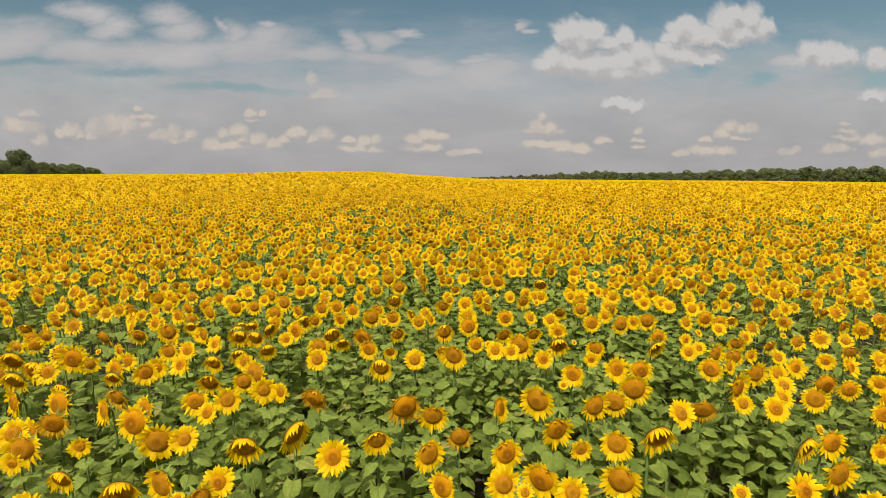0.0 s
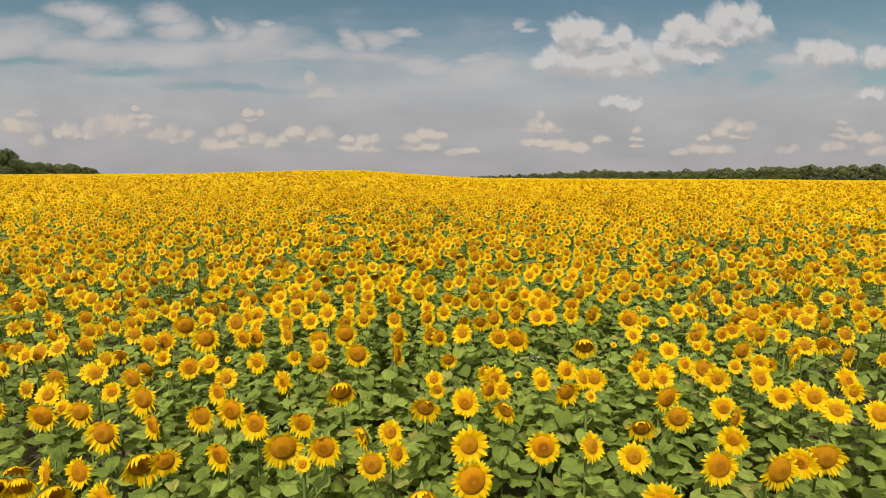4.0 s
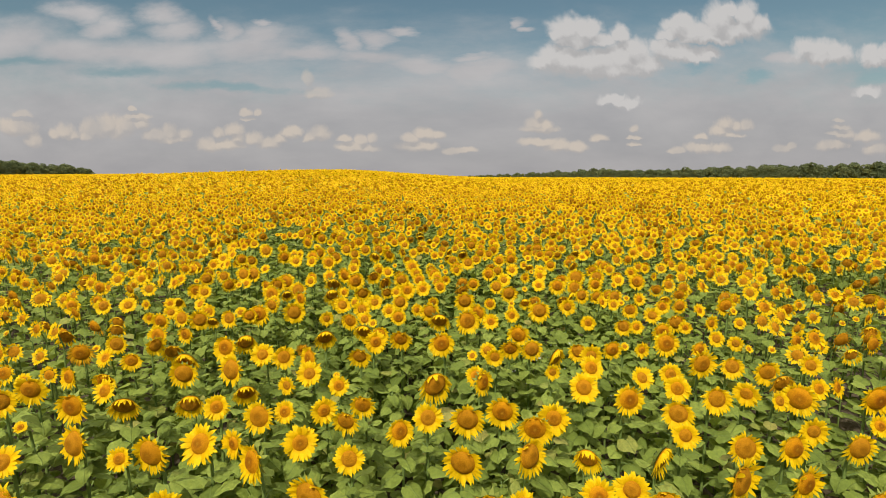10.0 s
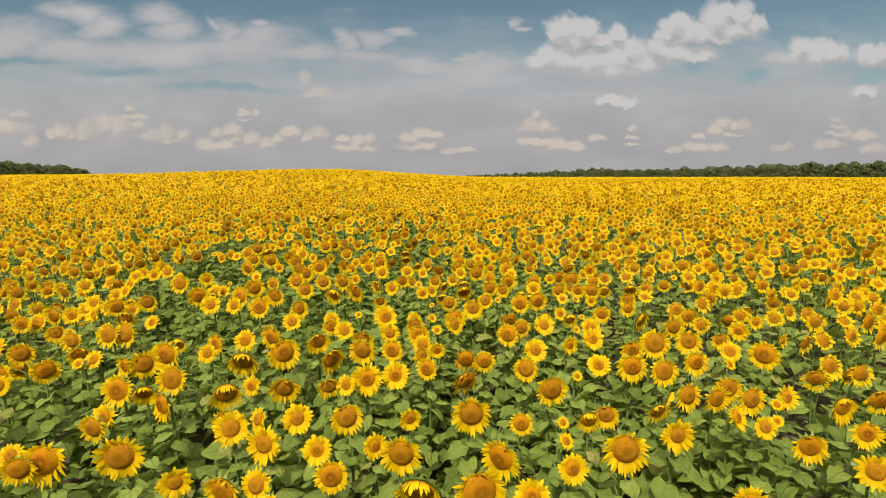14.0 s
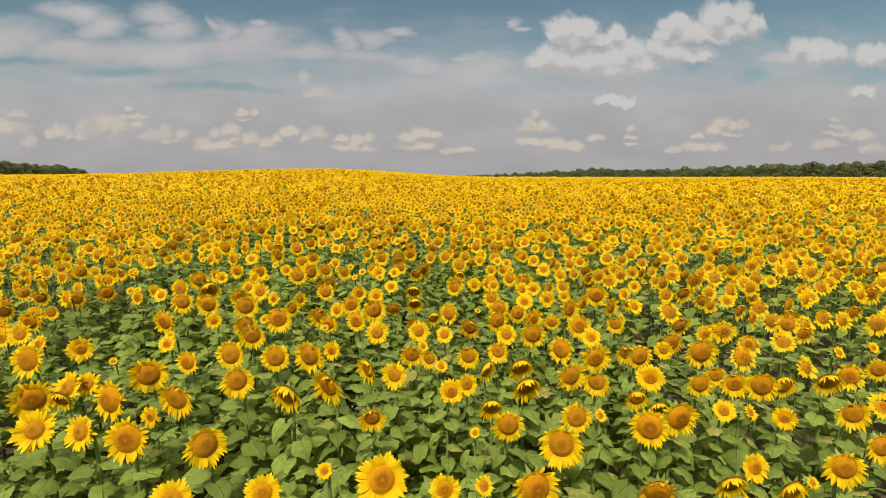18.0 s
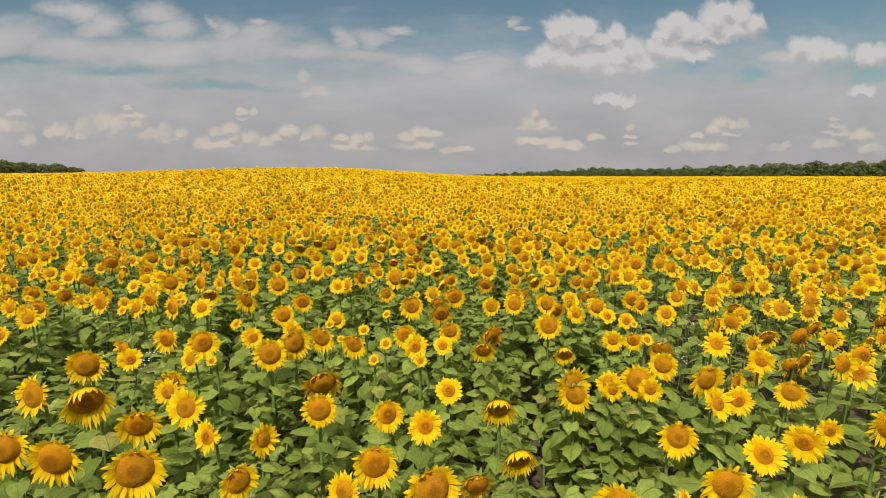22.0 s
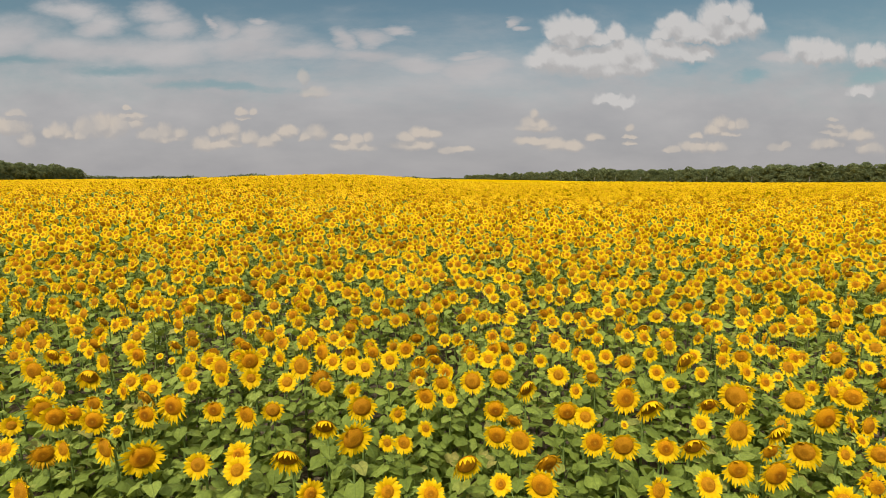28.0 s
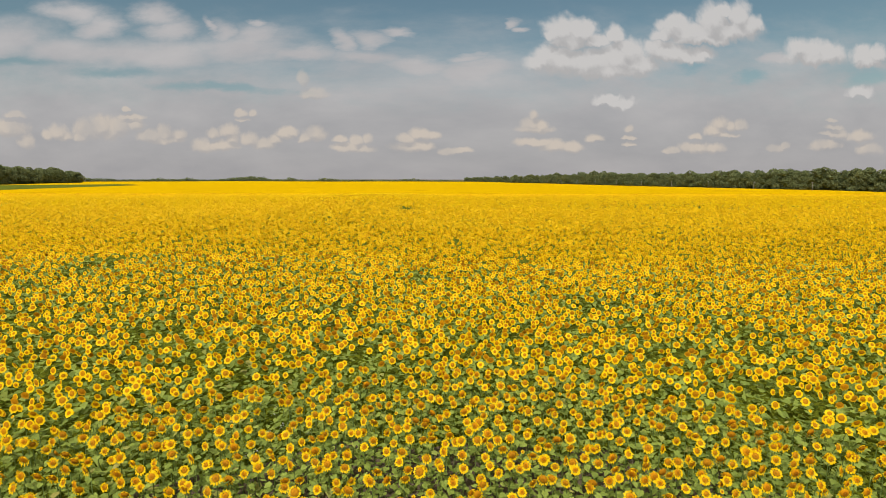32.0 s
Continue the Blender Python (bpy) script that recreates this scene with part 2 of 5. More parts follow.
def chance(n):
    """A random number a piece: by island and by object."""
    a = n.add("ShaderNodeNewGeometry").outputs["Random Per Island"]
    b = n.add("ShaderNodeObjectInfo").outputs["Random"]
    return n.math("FRACT", n.math("ADD", a, b))


def uv(n):
    s = n.add("ShaderNodeSeparateXYZ")
    n.put(s.inputs[0], n.add("ShaderNodeUVMap", uv_map="UVMap").outputs[0])
    return s.outputs[0], s.outputs[1]


def petal_nodes(n):
    along, _ = uv(n)
    c = n.ramp(along, (0.0, (0.62, 0.32, 0.002)), (0.25, (0.76, 0.475, 0.003)), (1.0, (0.81, 0.555, 0.005)))
    c = n.mix(n.math("MULTIPLY", chance(n), 0.35), c, (0.72, 0.45, 0.004))
    streaks = n.noise(place(n), 160, 2)
    c = n.mix(1.0, c, n.ramp(streaks, (0.3, (0.86, 0.84, 0.8)), (0.7, (1.06, 1.06, 1.0))), "MULTIPLY")
    return surface(n, c, 0.6, streaks, 0.2, 0.002, 0.32, spec=0.08)


def dry_petal_nodes(n):
    along, _ = uv(n)
    c = n.ramp(along, (0.0, (0.60, 0.30, 0.004)), (0.5, (0.52, 0.26, 0.010)), (1.0, (0.30, 0.14, 0.020)))
    c = n.mix(n.math("MULTIPLY", chance(n), 0.6), c, (0.66, 0.40, 0.012))
    return surface(n, c, 0.75, n.noise(place(n), 160, 2), 0.3, 0.002, 0.25, spec=0.05)


def disc_nodes(n):
    r, _ = uv(n)
    seed = n.add("ShaderNodeTexVoronoi")
    seed.inputs["Scale"].default_value = 210
    n.put(seed.inputs["Vector"], place(n))
    young = n.ramp(r, (0.0, (0.40, 0.20, 0.012)), (0.2, (0.22, 0.075, 0.003)), (0.42, (0.29, 0.095, 0.002)), (0.58, (0.45, 0.175, 0.003)), (0.85, (0.53, 0.235, 0.003)), (1.0, (0.60, 0.30, 0.004)))
    ripe = n.ramp(r, (0.0, (0.25, 0.105, 0.005)), (0.3, (0.31, 0.125, 0.004)), (0.48, (0.42, 0.185, 0.008)), (0.8, (0.38, 0.16, 0.006)), (1.0, (0.50, 0.24, 0.005)))
    k = chance(n)
    c = n.mix(n.step(k, 0.35, 0.65), young, ripe)
    c = n.mix(n.math("MULTIPLY", n.math("FRACT", n.math("MULTIPLY", k, 7.0)), 0.4), c, (0.46, 0.195, 0.004))
    c = n.mix(n.step(n.noise(place(n), 38, 3), 0.5, 0.75, 0.0, 0.35), c, (0.17, 0.065, 0.004))
    c = n.mix(1.0, c, n.ramp(seed.outputs[0], (0.0, (1.12, 1.12, 1.1)), (0.6, (0.7, 0.68, 0.66))), "MULTIPLY")
    return surface(n, c, 0.8, n.math("SUBTRACT", 1.0, seed.outputs[0]), 0.6, 0.004, spec=0.06)


def leaf_nodes(n):
    along, across = uv(n)
    k = chance(n)
    c = n.ramp(k, (0.0, (0.130, 0.172, 0.026)), (0.5, (0.200, 0.252, 0.040)), (0.93, (0.265, 0.318, 0.056)), (1.0, (0.32, 0.28, 0.07)))
    c = n.mix(1.0, c, n.ramp(n.noise(place(n), 45, 4), (0.3, (0.74, 0.77, 0.74)), (0.7, (1.2, 1.16, 1.14))), "MULTIPLY")
    rib = n.step(n.math("ABSOLUTE", across), 0.0, 0.05, 1.0, 0.0)
    side = n.math("ABSOLUTE", n.math("SINE", n.math("MULTIPLY", n.math("SUBTRACT", along, n.math("MULTIPLY", n.math("ABSOLUTE", across), 0.9)), 19.0)))
    vein = n.math("MAXIMUM", rib, n.math("MULTIPLY", n.step(side, 0.0, 0.16, 1.0, 0.0), 0.55))
    c = n.mix(n.math("MULTIPLY", vein, 0.5), c, (0.17, 0.22, 0.06))
    return surface(n, c, 0.62, n.math("SUBTRACT", n.math("MULTIPLY", n.noise(place(n), 26, 5, 0.65), 2.2), vein), 0.55, 0.014, 0.34, n.mix(0.6, c, (0.27, 0.33, 0.03)), spec=0.2)


def stem_nodes(n):
    c = n.ramp(n.noise(place(n), 30, 4), (0.3, (0.10, 0.145, 0.03)), (0.7, (0.16, 0.21, 0.05)))
    return surface(n, c, 0.75, n.noise(place(n), 300, 2), 0.4, 0.003, spec=0.2)


def bract_nodes(n):
    c = n.mix(chance(n), (0.16, 0.2, 0.03), (0.24, 0.27, 0.05))
    return surface(n, c, 0.7, None, through_light=0.2)


def soil_nodes(n):
    c = n.ramp(n.noise(place(n), 3.0, 8, 0.65), (0.3, (0.06, 0.045, 0.026)), (0.7, (0.13, 0.10, 0.062)))
    return surface(n, c, 0.95, n.noise(place(n), 18, 6, 0.7), 0.8, 0.05, spec=0.1)


def mat_canopy_nodes(n):
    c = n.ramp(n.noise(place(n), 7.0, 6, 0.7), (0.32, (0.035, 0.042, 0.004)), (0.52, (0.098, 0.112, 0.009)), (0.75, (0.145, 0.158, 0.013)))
    return surface(n, c, 0.9, n.noise(place(n), 9, 5, 0.7), 1.0, 0.12, spec=0.02)


def far_bloom_nodes(n):
    p = n.vec("MULTIPLY", place(n), (1, 0.25, 1))
    heads = n.noise(p, 1.3, 4, 0.7)
    c = n.ramp(heads, (0.3, (0.22, 0.130, 0.002)), (0.45, (0.44, 0.262, 0.0015)), (0.7, (0.62, 0.385, 0.002)))
    patches = n.noise(n.vec("MULTIPLY", place(n), (1, 0.5, 1)), 0.035, 4)
    c = n.mix(n.step(patches, 0.54, 0.70, 0.0, 0.5), c, (0.33, 0.18, 0.003))
    return surface(n, c, 0.9, heads, 0.6, 0.3, 0.2, spec=0.0)


def wood_leaf_nodes(n):
    k = chance(n)
    # greens lightened and greyed: the haze over the trees is put into the colour
    c = n.ramp(k, (0.0, (0.125, 0.145, 0.066)), (0.6, (0.146, 0.168, 0.075)), (1.0, (0.166, 0.186, 0.083)))
    c = n.mix(1.0, c, n.ramp(n.noise(place(n), 0.12, 3), (0.3, (0.75, 0.8, 0.8)), (0.7, (1.2, 1.15, 1.05))), "MULTIPLY")
    return surface(n, c, 0.8, None, through_light=0.45, spec=0.04)


def bark_nodes(n):
    c = n.ramp(n.noise(n.vec("MULTIPLY", place(n), (6, 6, 1)), 2, 5), (0.3, (0.05, 0.04, 0.03)), (0.7, (0.15, 0.12, 0.09)))
    return surface(n, c, 0.9, n.noise(place(n), 9, 5), 0.8, 0.05)


def grass_nodes(n):
    c = n.ramp(n.noise(place(n), 0.4, 6, 0.7), (0.3, (0.055, 0.068, 0.008)), (0.7, (0.10, 0.11, 0.014)))
    return surface(n, c, 0.95, n.noise(place(n), 4, 5), 0.5, 0.2, spec=0.0)


def dry_grass_nodes(n):
    c = n.ramp(n.noise(place(n), 0.8, 6, 0.7), (0.3, (0.2, 0.15, 0.06)), (0.7, (0.34, 0.26, 0.11)))
    return surface(n, c, 0.9, n.noise(place(n), 6, 5), 0.8, 0.2)


def concrete_nodes(n):
    c = n.ramp(n.noise(place(n), 3, 6), (0.3, (0.22, 0.21, 0.195)), (0.7, (0.33, 0.32, 0.30)))
    return surface(n, c, 0.85, n.noise(place(n), 30, 4), 0.4, 0.01)


def weed_nodes(n):
    return surface(n, n.mix(chance(n), (0.45, 0.45, 0.41), (0.62, 0.62, 0.58)), 0.7, None, through_light=0.2)


PETAL, DISC, LEAF, STEM, BRACT = (material(a, b) for a, b in (("petal", petal_nodes), ("seed_disc", disc_nodes), ("leaf", leaf_nodes), ("stem", stem_nodes), ("bract", bract_nodes)))
SOIL, CANOPY, BLOOM, WOODLEAF, BARK = (material(a, b) for a, b in (("soil", soil_nodes), ("leaf_canopy", mat_canopy_nodes), ("far_bloom", far_bloom_nodes), ("wood_leaf", wood_leaf_nodes), ("bark", bark_nodes)))
GRASS, DRY, CONCRETE, WEED = (material(a, b) for a, b in (("grass", grass_nodes), ("dry_grass", dry_grass_nodes), ("concrete", concrete_nodes), ("white_weed", weed_nodes)))
DRYPETAL = material("withered_petal", dry_petal_nodes)
MATS = [PETAL, DISC, LEAF, STEM, BRACT, WEED, DRYPETAL]
M_PETAL, M_DISC, M_LEAF, M_STEM, M_BRACT, M_WEED, M_DRYPETAL = range(7)


# ---- the lie of the land ----
def ease(a, b, v):
    s = np.clip((v - a) / (b - a), 0, 1)
    return s * s * (3 - 2 * s)


def land(x, y):
    """Height of the ground: a slope up to a low crest with a hump, falling gently away behind."""
    x, y = np.asarray(x, float), np.asarray(y, float)
    rise = 2.72 * ease(3, 91, y) + (0.07 + 0.18 * ease(8, 27, y)) * (1 - ease(45, 88, y))
    across = -0.42 * ease(-18, -48, x) - 1.0 * ease(-16, 9, x) - 0.28 * ease(30, 75, x) + 0.34 * np.exp(-((x + 15) / 12.0) ** 2)
    swell = 0.08 * np.sin(x / 9.0 + 1.0) * np.sin(y / 11.0) * ease(0, 20, y)
    hill = rise + across * ease(25, 82, y) + swell
    far = -2.4 - 0.005 * np.clip(x, -600, 400) + 0.25 * np.sin(x / 61.0 + 0.6) * np.sin(y / 83.0)
    away = ease(89, 330, y)
    return hill * (1 - away) + far * away


def mesh_object(name, verts, faces_loops, sizes, mats, mat_index=None, uvs=None, smooth=True, parent=None):
    """One mesh from arrays: verts (n, 3), flat loop indices, loops a face, material a face, uv a loop."""
    me = bpy.data.meshes.new(name)
    verts, loops, sizes = np.asarray(verts, np.float32), np.asarray(faces_loops, np.int32), np.asarray(sizes, np.int32)
    me.vertices.add(len(verts)), me.loops.add(len(loops)), me.polygons.add(len(sizes))
    me.vertices.foreach_set("co", verts.ravel())
    me.loops.foreach_set("vertex_index", loops)
    me.polygons.foreach_set("loop_start", np.concatenate(([0], np.cumsum(sizes)[:-1])).astype(np.int32))
    for m in mats:
        me.materials.append(m)
    if mat_index is not None:
        me.polygons.foreach_set("material_index", np.asarray(mat_index, np.int32))
    me.polygons.foreach_set("use_smooth", np.full(len(sizes), smooth))
    if uvs is not None:
        me.uv_layers.new(name="UVMap").data.foreach_set("uv", np.asarray(uvs, np.float32).ravel())
    me.update(calc_edges=True)
    ob = new(name, me)
    if parent is not None:
        ob.parent = parent
    return ob


def grid(name, xs, ys, height, mat):
    X, Y = np.meshgrid(xs, ys)
    Z = height(X, Y)
    v = np.stack([X, Y, Z], -1).reshape(-1, 3)
    nx, ny = len(xs), len(ys)
    i = (np.arange(ny - 1)[:, None] * nx + np.arange(nx - 1)[None, :]).ravel()
    f = np.stack([i, i + 1, i + 1 + nx, i + nx], -1)
    return mesh_object(name, v, f.ravel(), np.full(len(f), 4), [mat])


def spaced(*stops):
    """Lines of a grid: (start, step) pairs and an end."""
    out = []
    for (a, s), (b, _) in zip(stops[:-1], stops[1:]):
        out += list(np.arange(a, b - s * 0.5, s))
    return np.array(out + [stops[-1][0]])


XS = spaced((-4000, 500), (-1000, 100), (-400, 20), (-80, 4), (80, 20), (400, 100), (1000, 500), (4000, 0))
YS = spaced((-1500, 300), (-300, 60), (-60, 6), (0, 3), (120, 12), (480, 60), (1200, 300), (4500, 0))
ground = tagged(grid("ground", XS, YS, land, SOIL), "dark dry soil of the sunflower field, rising to a low crest", "ground", kind="structure")


# ---- one sunflower, in pieces ----
class Piece:
    """A bag of polygons with uv and a material number."""

    def __init__(self):
        self.v, self.f, self.uv, self.m = [], [], [], []

    def poly(self, pts, uvs, mat):
        a = len(self.v)
        self.v += [tuple(p) for p in pts]
        self.f.append(list(range(a, a + len(pts))))
        self.uv.append(list(uvs))
        self.m.append(mat)

    def sheet(self, pts, uvs, faces, mat):
        a = len(self.v)
        self.v += [tuple(p) for p in pts]
        for f in faces:
            self.f.append([a + i for i in f])
            self.uv.append([uvs[i] for i in f])
            self.m.append(mat)

    def arrays(self):
        return (np.array(self.v, np.float32), np.concatenate([np.array(f) for f in self.f]).astype(np.int64), np.array([len(f) for f in self.f]),
                np.array(self.m), np.array([u for us in self.uv for u in us], np.float32))


def joined(pieces):
    out = Piece()
    for p in pieces:
        a = len(out.v)
        out.v += p.v
        out.f += [[a + i for i in f] for f in p.f]
        out.uv += p.uv
        out.m += p.m
    return out


def tube(p, pts, radii, sides, mat):
    pts = [Vector(q) for q in pts]
    ring, uvs = [], []
    for i, q in enumerate(pts):
        d = (pts[min(i + 1, len(pts) - 1)] - pts[max(i - 1, 0)]).normalized()
        a = d.orthogonal().normalized() if abs(d.z) < 0.9 else (Vector((1, 0, 0)) - d * d.x).normalized()
        b = d.cross(a)
        for k in range(sides):
            w = 2 * math.pi * k / sides
            ring.append(q + (a * math.cos(w) + b * math.sin(w)) * radii[i])
            uvs.append((i / len(pts), k / sides))
    faces = [[i * sides + k, i * sides + (k + 1) % sides, (i + 1) * sides + (k + 1) % sides, (i + 1) * sides + k] for i in range(len(pts) - 1) for k in range(sides)]
    p.sheet(ring, uvs, faces, mat)


def leaf_piece(rng, base, azimuth, size, lift, sag, detail):
    """A heart-shaped blade on a stalk; detail 2 full, 1 plain, 0 a folded kite."""
    p = Piece()
    out, side = Vector((math.cos(azimuth), math.sin(azimuth), 0)), Vector((-math.sin(azimuth), math.cos(azimuth), 0))
    stalk = size * rng.uniform(0.45, 0.7)
    root = Vector(base)
    heel = root + out * stalk * math.cos(lift) + Vector((0, 0, stalk * math.sin(lift)))
    if detail == 2:
        mid = (root + heel) / 2 + Vector((0, 0, stalk * 0.12))
        p.sheet([root - side * 0.005, root + side * 0.005, heel + side * 0.004, heel - side * 0.004, mid], [(0, 0)] * 5, [[0, 1, 4], [1, 2, 4], [2, 3, 4], [3, 0, 4]], M_STEM)
    twist = rng.uniform(-0.35, 0.35)
    fold = rng.uniform(0.0, 0.42)

    def blade(a, c):
        # a along, c across, both in blade lengths; the blade sags towards its tip
        ang = -sag * (0.35 + 0.9 * max(a, 0))
        d = out * math.cos(ang) + Vector((0, 0, math.sin(ang)))
        up = Vector((0, 0, 1)) * math.cos(ang) - out * math.sin(ang)
        s = side * math.cos(twist) + up * math.sin(twist)
        return heel + (d * a + s * c + up * (abs(c) * fold - c * c * 0.5)) * size

    if detail == 2:
        # rows along the blade, five columns across: heart-shaped base, toothed rim, crinkled face
        rows = [(0.02, 0.36), (0.16, 0.50), (0.36, 0.53), (0.58, 0.42), (0.80, 0.23)]
        pts, uvs, faces = [], [], []
        curl = rng.uniform(-0.10, 0.22)
        for i, (a, w) in enumerate(rows):
            for q in (-1.0, -0.5, 0.0, 0.5, 1.0):
                rim = abs(q) == 1.0
                c = q * w * (1 + (rng.uniform(-0.13, 0.13) if rim else 0))
                back = 0.24 * abs(q) ** 1.5 * max(0.0, 1 - i / 2.4)
                lift_ = rng.uniform(-0.05, 0.05) * (1.7 if rim else 1.0) + (0.03 if abs(q) == 0.5 else 0.0) - (curl * w if rim else 0.0)
                pts.append(blade(a - back + (rng.uniform(-0.05, 0.05) if rim else 0), c) + Vector((0, 0, lift_ * size)))
                uvs.append((a - back, c))
        pts.append(blade(1.03, rng.uniform(-0.06, 0.06)))
        uvs.append((1.0, 0.0))
        for i in range(4):
            faces += [[i * 5 + j, i * 5 + j + 1, i * 5 + j + 6, i * 5 + j + 5] for j in range(4)]
        faces += [[20 + j, 21 + j, 25] for j in range(4)]
    elif detail == 1:
        spots = [(0, 0), (0.4, 0), (1, 0), (-0.08, 0.3), (0.36, 0.45), (-0.08, -0.3), (0.36, -0.45)]
        pts, uvs = [blade(a, c) for a, c in spots], spots
        faces = [[0, 1, 4, 3], [1, 2, 4], [0, 5, 6, 1], [1, 6, 2]]
    else:
        spots = [(-0.05, 0), (0.95, 0), (0.2, 0.48), (0.2, -0.48)]
        pts, uvs = [blade(a, c) for a, c in spots], spots
        faces = [[0, 1, 2], [0, 3, 1]]
    p.sheet(pts, uvs, faces, M_LEAF)
    return p


def head_pieces(rng, centre, azimuth, tilt, radius, disc_r, droop, detail, dry=False):
    """Disc, ray petals and bracts of a head that faces azimuth, its axis tilt above the level."""
    n = Vector((math.cos(azimuth) * math.cos(tilt), math.sin(azimuth) * math.cos(tilt), math.sin(tilt)))
    a = Vector((-math.sin(azimuth), math.cos(azimuth), 0))
    b = n.cross(a)
    c0 = Vector(centre)
    down = Vector((0, 0, -1))
    disc, petals, bracts = Piece(), Piece(), Piece()
    dome = disc_r * rng.uniform(0.28, 0.5)
    segs, rings = {2: (16, (0.0, 0.35, 0.7, 0.92, 1.0)), 1: (8, (0.0, 0.6, 1.0)), 0: (6, (1.0,))}[detail]
    pts, uvs, faces = [], [], []
    if detail:
        pts.append(c0 + n * dome * 0.8), uvs.append((0, 0))
        for r in rings[1:]:
            h = dome * (1 - r ** 3) * (0.8 + 0.35 * min(r / 0.5, 1.0))
            for k in range(segs):
                w = 2 * math.pi * k / segs
                pts.append(c0 + (a * math.cos(w) + b * math.sin(w)) * disc_r * r + n * h)
                uvs.append((r, k / segs))
        faces = [[0, 1 + k, 1 + (k + 1) % segs] for k in range(segs)]
        for i in range(len(rings) - 2):
            o = 1 + i * segs
            faces += [[o + k, o + segs + k, o + segs + (k + 1) % segs, o + (k + 1) % segs] for k in range(segs)]
        # the green back of the head
        if detail == 2:
            back = c0 - n * disc_r * 0.55
            rim = [c0 + (a * math.cos(2 * math.pi * k / 12) + b * math.sin(2 * math.pi * k / 12)) * disc_r * 1.02 - n * 0.006 for k in range(12)]
            inner = [c0 + (a * math.cos(2 * math.pi * k / 12) + b * math.sin(2 * math.pi * k / 12)) * disc_r * 0.7 - n * disc_r * 0.35 for k in range(12)]
            bracts.sheet(rim + inner + [back], [(0, 0)] * 25, [[k, 12 + k, 12 + (k + 1) % 12, (k + 1) % 12] for k in range(12)] + [[12 + k, 24, 12 + (k + 1) % 12] for k in range(12)], M_BRACT)
        disc.sheet(pts, uvs, faces, M_DISC)
    else:
        ring = [c0 + (a * math.cos(w) + b * math.sin(w)) * disc_r + n * 0.012 for w in [2 * math.pi * k / 7 for k in range(7)]]
        disc.sheet(ring + [c0 + n * (0.012 + dome)], [(0.95, 0)] * 7 + [(0.5, 0)], [[k, (k + 1) % 7, 7] for k in range(7)], M_DISC)
    length = radius - disc_r * 0.92
    petal = M_DRYPETAL if dry else M_PETAL
    if detail == 0:
        tips = 8
        turn = rng.uniform(0, 1)
        pts, uvs = [c0], [(0.2, 0)]
        for k in range(2 * tips):
            w = math.pi * (k + turn) / tips
            r = radius * rng.uniform(0.86, 1.04) if k % 2 else radius * rng.uniform(0.76, 0.84)
            q = c0 + (a * math.cos(w) + b * math.sin(w)) * r
            pts.append(q + down * droop * length * (r / radius) ** 2 * 0.7 + n * droop * length * 0.5)
            uvs.append((0.9 if k % 2 else 0.45, 0))
        petals.sheet(pts, uvs, [[0, 1 + k, 1 + (k + 1) % (2 * tips)] for k in range(2 * tips)], petal)
        return disc, petals, bracts
    count = int(rng.uniform(38, 46)) if detail == 2 else 22
    for k in range(count):
        w = 2 * math.pi * (k + rng.uniform(-0.35, 0.35)) / count
        e = a * math.cos(w) + b * math.sin(w)
        t = n.cross(e) * math.cos(0.2) + n * rng.uniform(-0.35, 0.35)
        L = length * rng.uniform(0.78, 1.16)
        half = min(length * rng.uniform(0.15, 0.22), 0.0125) if detail == 2 else L * 0.29
        open_ = rng.choice((rng.uniform(-0.1, 0.22), rng.uniform(0.2, 0.6 if detail == 2 else 0.35))) + 0.25 * droop
        bend = rng.uniform(-0.5, 0.7)
        open_ += 0.75 * droop * max(0.0, e.z)   # the upper petals hang out over the disc
        if dry:
            L, half, open_, bend = rng.uniform(0.040, 0.062), rng.uniform(0.006, 0.010), rng.uniform(0.2, 1.0), rng.uniform(0.2, 1.4)

        def at(s, c):
            q = c0 + e * disc_r * 0.92 + (e * math.cos(open_) + n * math.sin(open_)) * (L * s) - n * (bend * L * s * s * 0.5)
            return q + t * (c * half) + down * (droop * L * s * s * 0.75) + n * (abs(c) * half * 0.4)

        if detail == 2:
            q = [at(0, -0.55), at(0, 0.55), at(0.38, -1.0), at(0.38, 1.0), at(0.78, -0.66), at(0.78, 0.66), at(1, 0)]
            petals.sheet(q, [(0, 0), (0, 1), (0.38, 0), (0.38, 1), (0.75, 0), (0.75, 1), (1, 0.5)], [[0, 1, 3, 2], [2, 3, 5, 4], [4, 5, 6]], petal)
        else:
            petals.sheet([at(0, 0), at(0.5, 1.0), at(1, 0), at(0.5, -1.0)], [(0, 0), (0.5, 1), (1, 0), (0.5, 0)], [[0, 1, 2, 3]], petal)
    if detail == 2:
        for k in range(14):
            w = 2 * math.pi * (k + rng.uniform(-0.3, 0.3)) / 14
            e = a * math.cos(w) + b * math.sin(w)
            t = n.cross(e)
            o = c0 - n * 0.012 + e * disc_r * 0.9
            bracts.poly([o - t * 0.014, o + t * 0.014, o + e * (0.05 if dry else 0.034) * rng.uniform(0.7, 1.3) - n * rng.uniform(-0.012, 0.03)], [(0, 0), (0, 1), (1, 0.5)], M_BRACT)
    return disc, petals, bracts


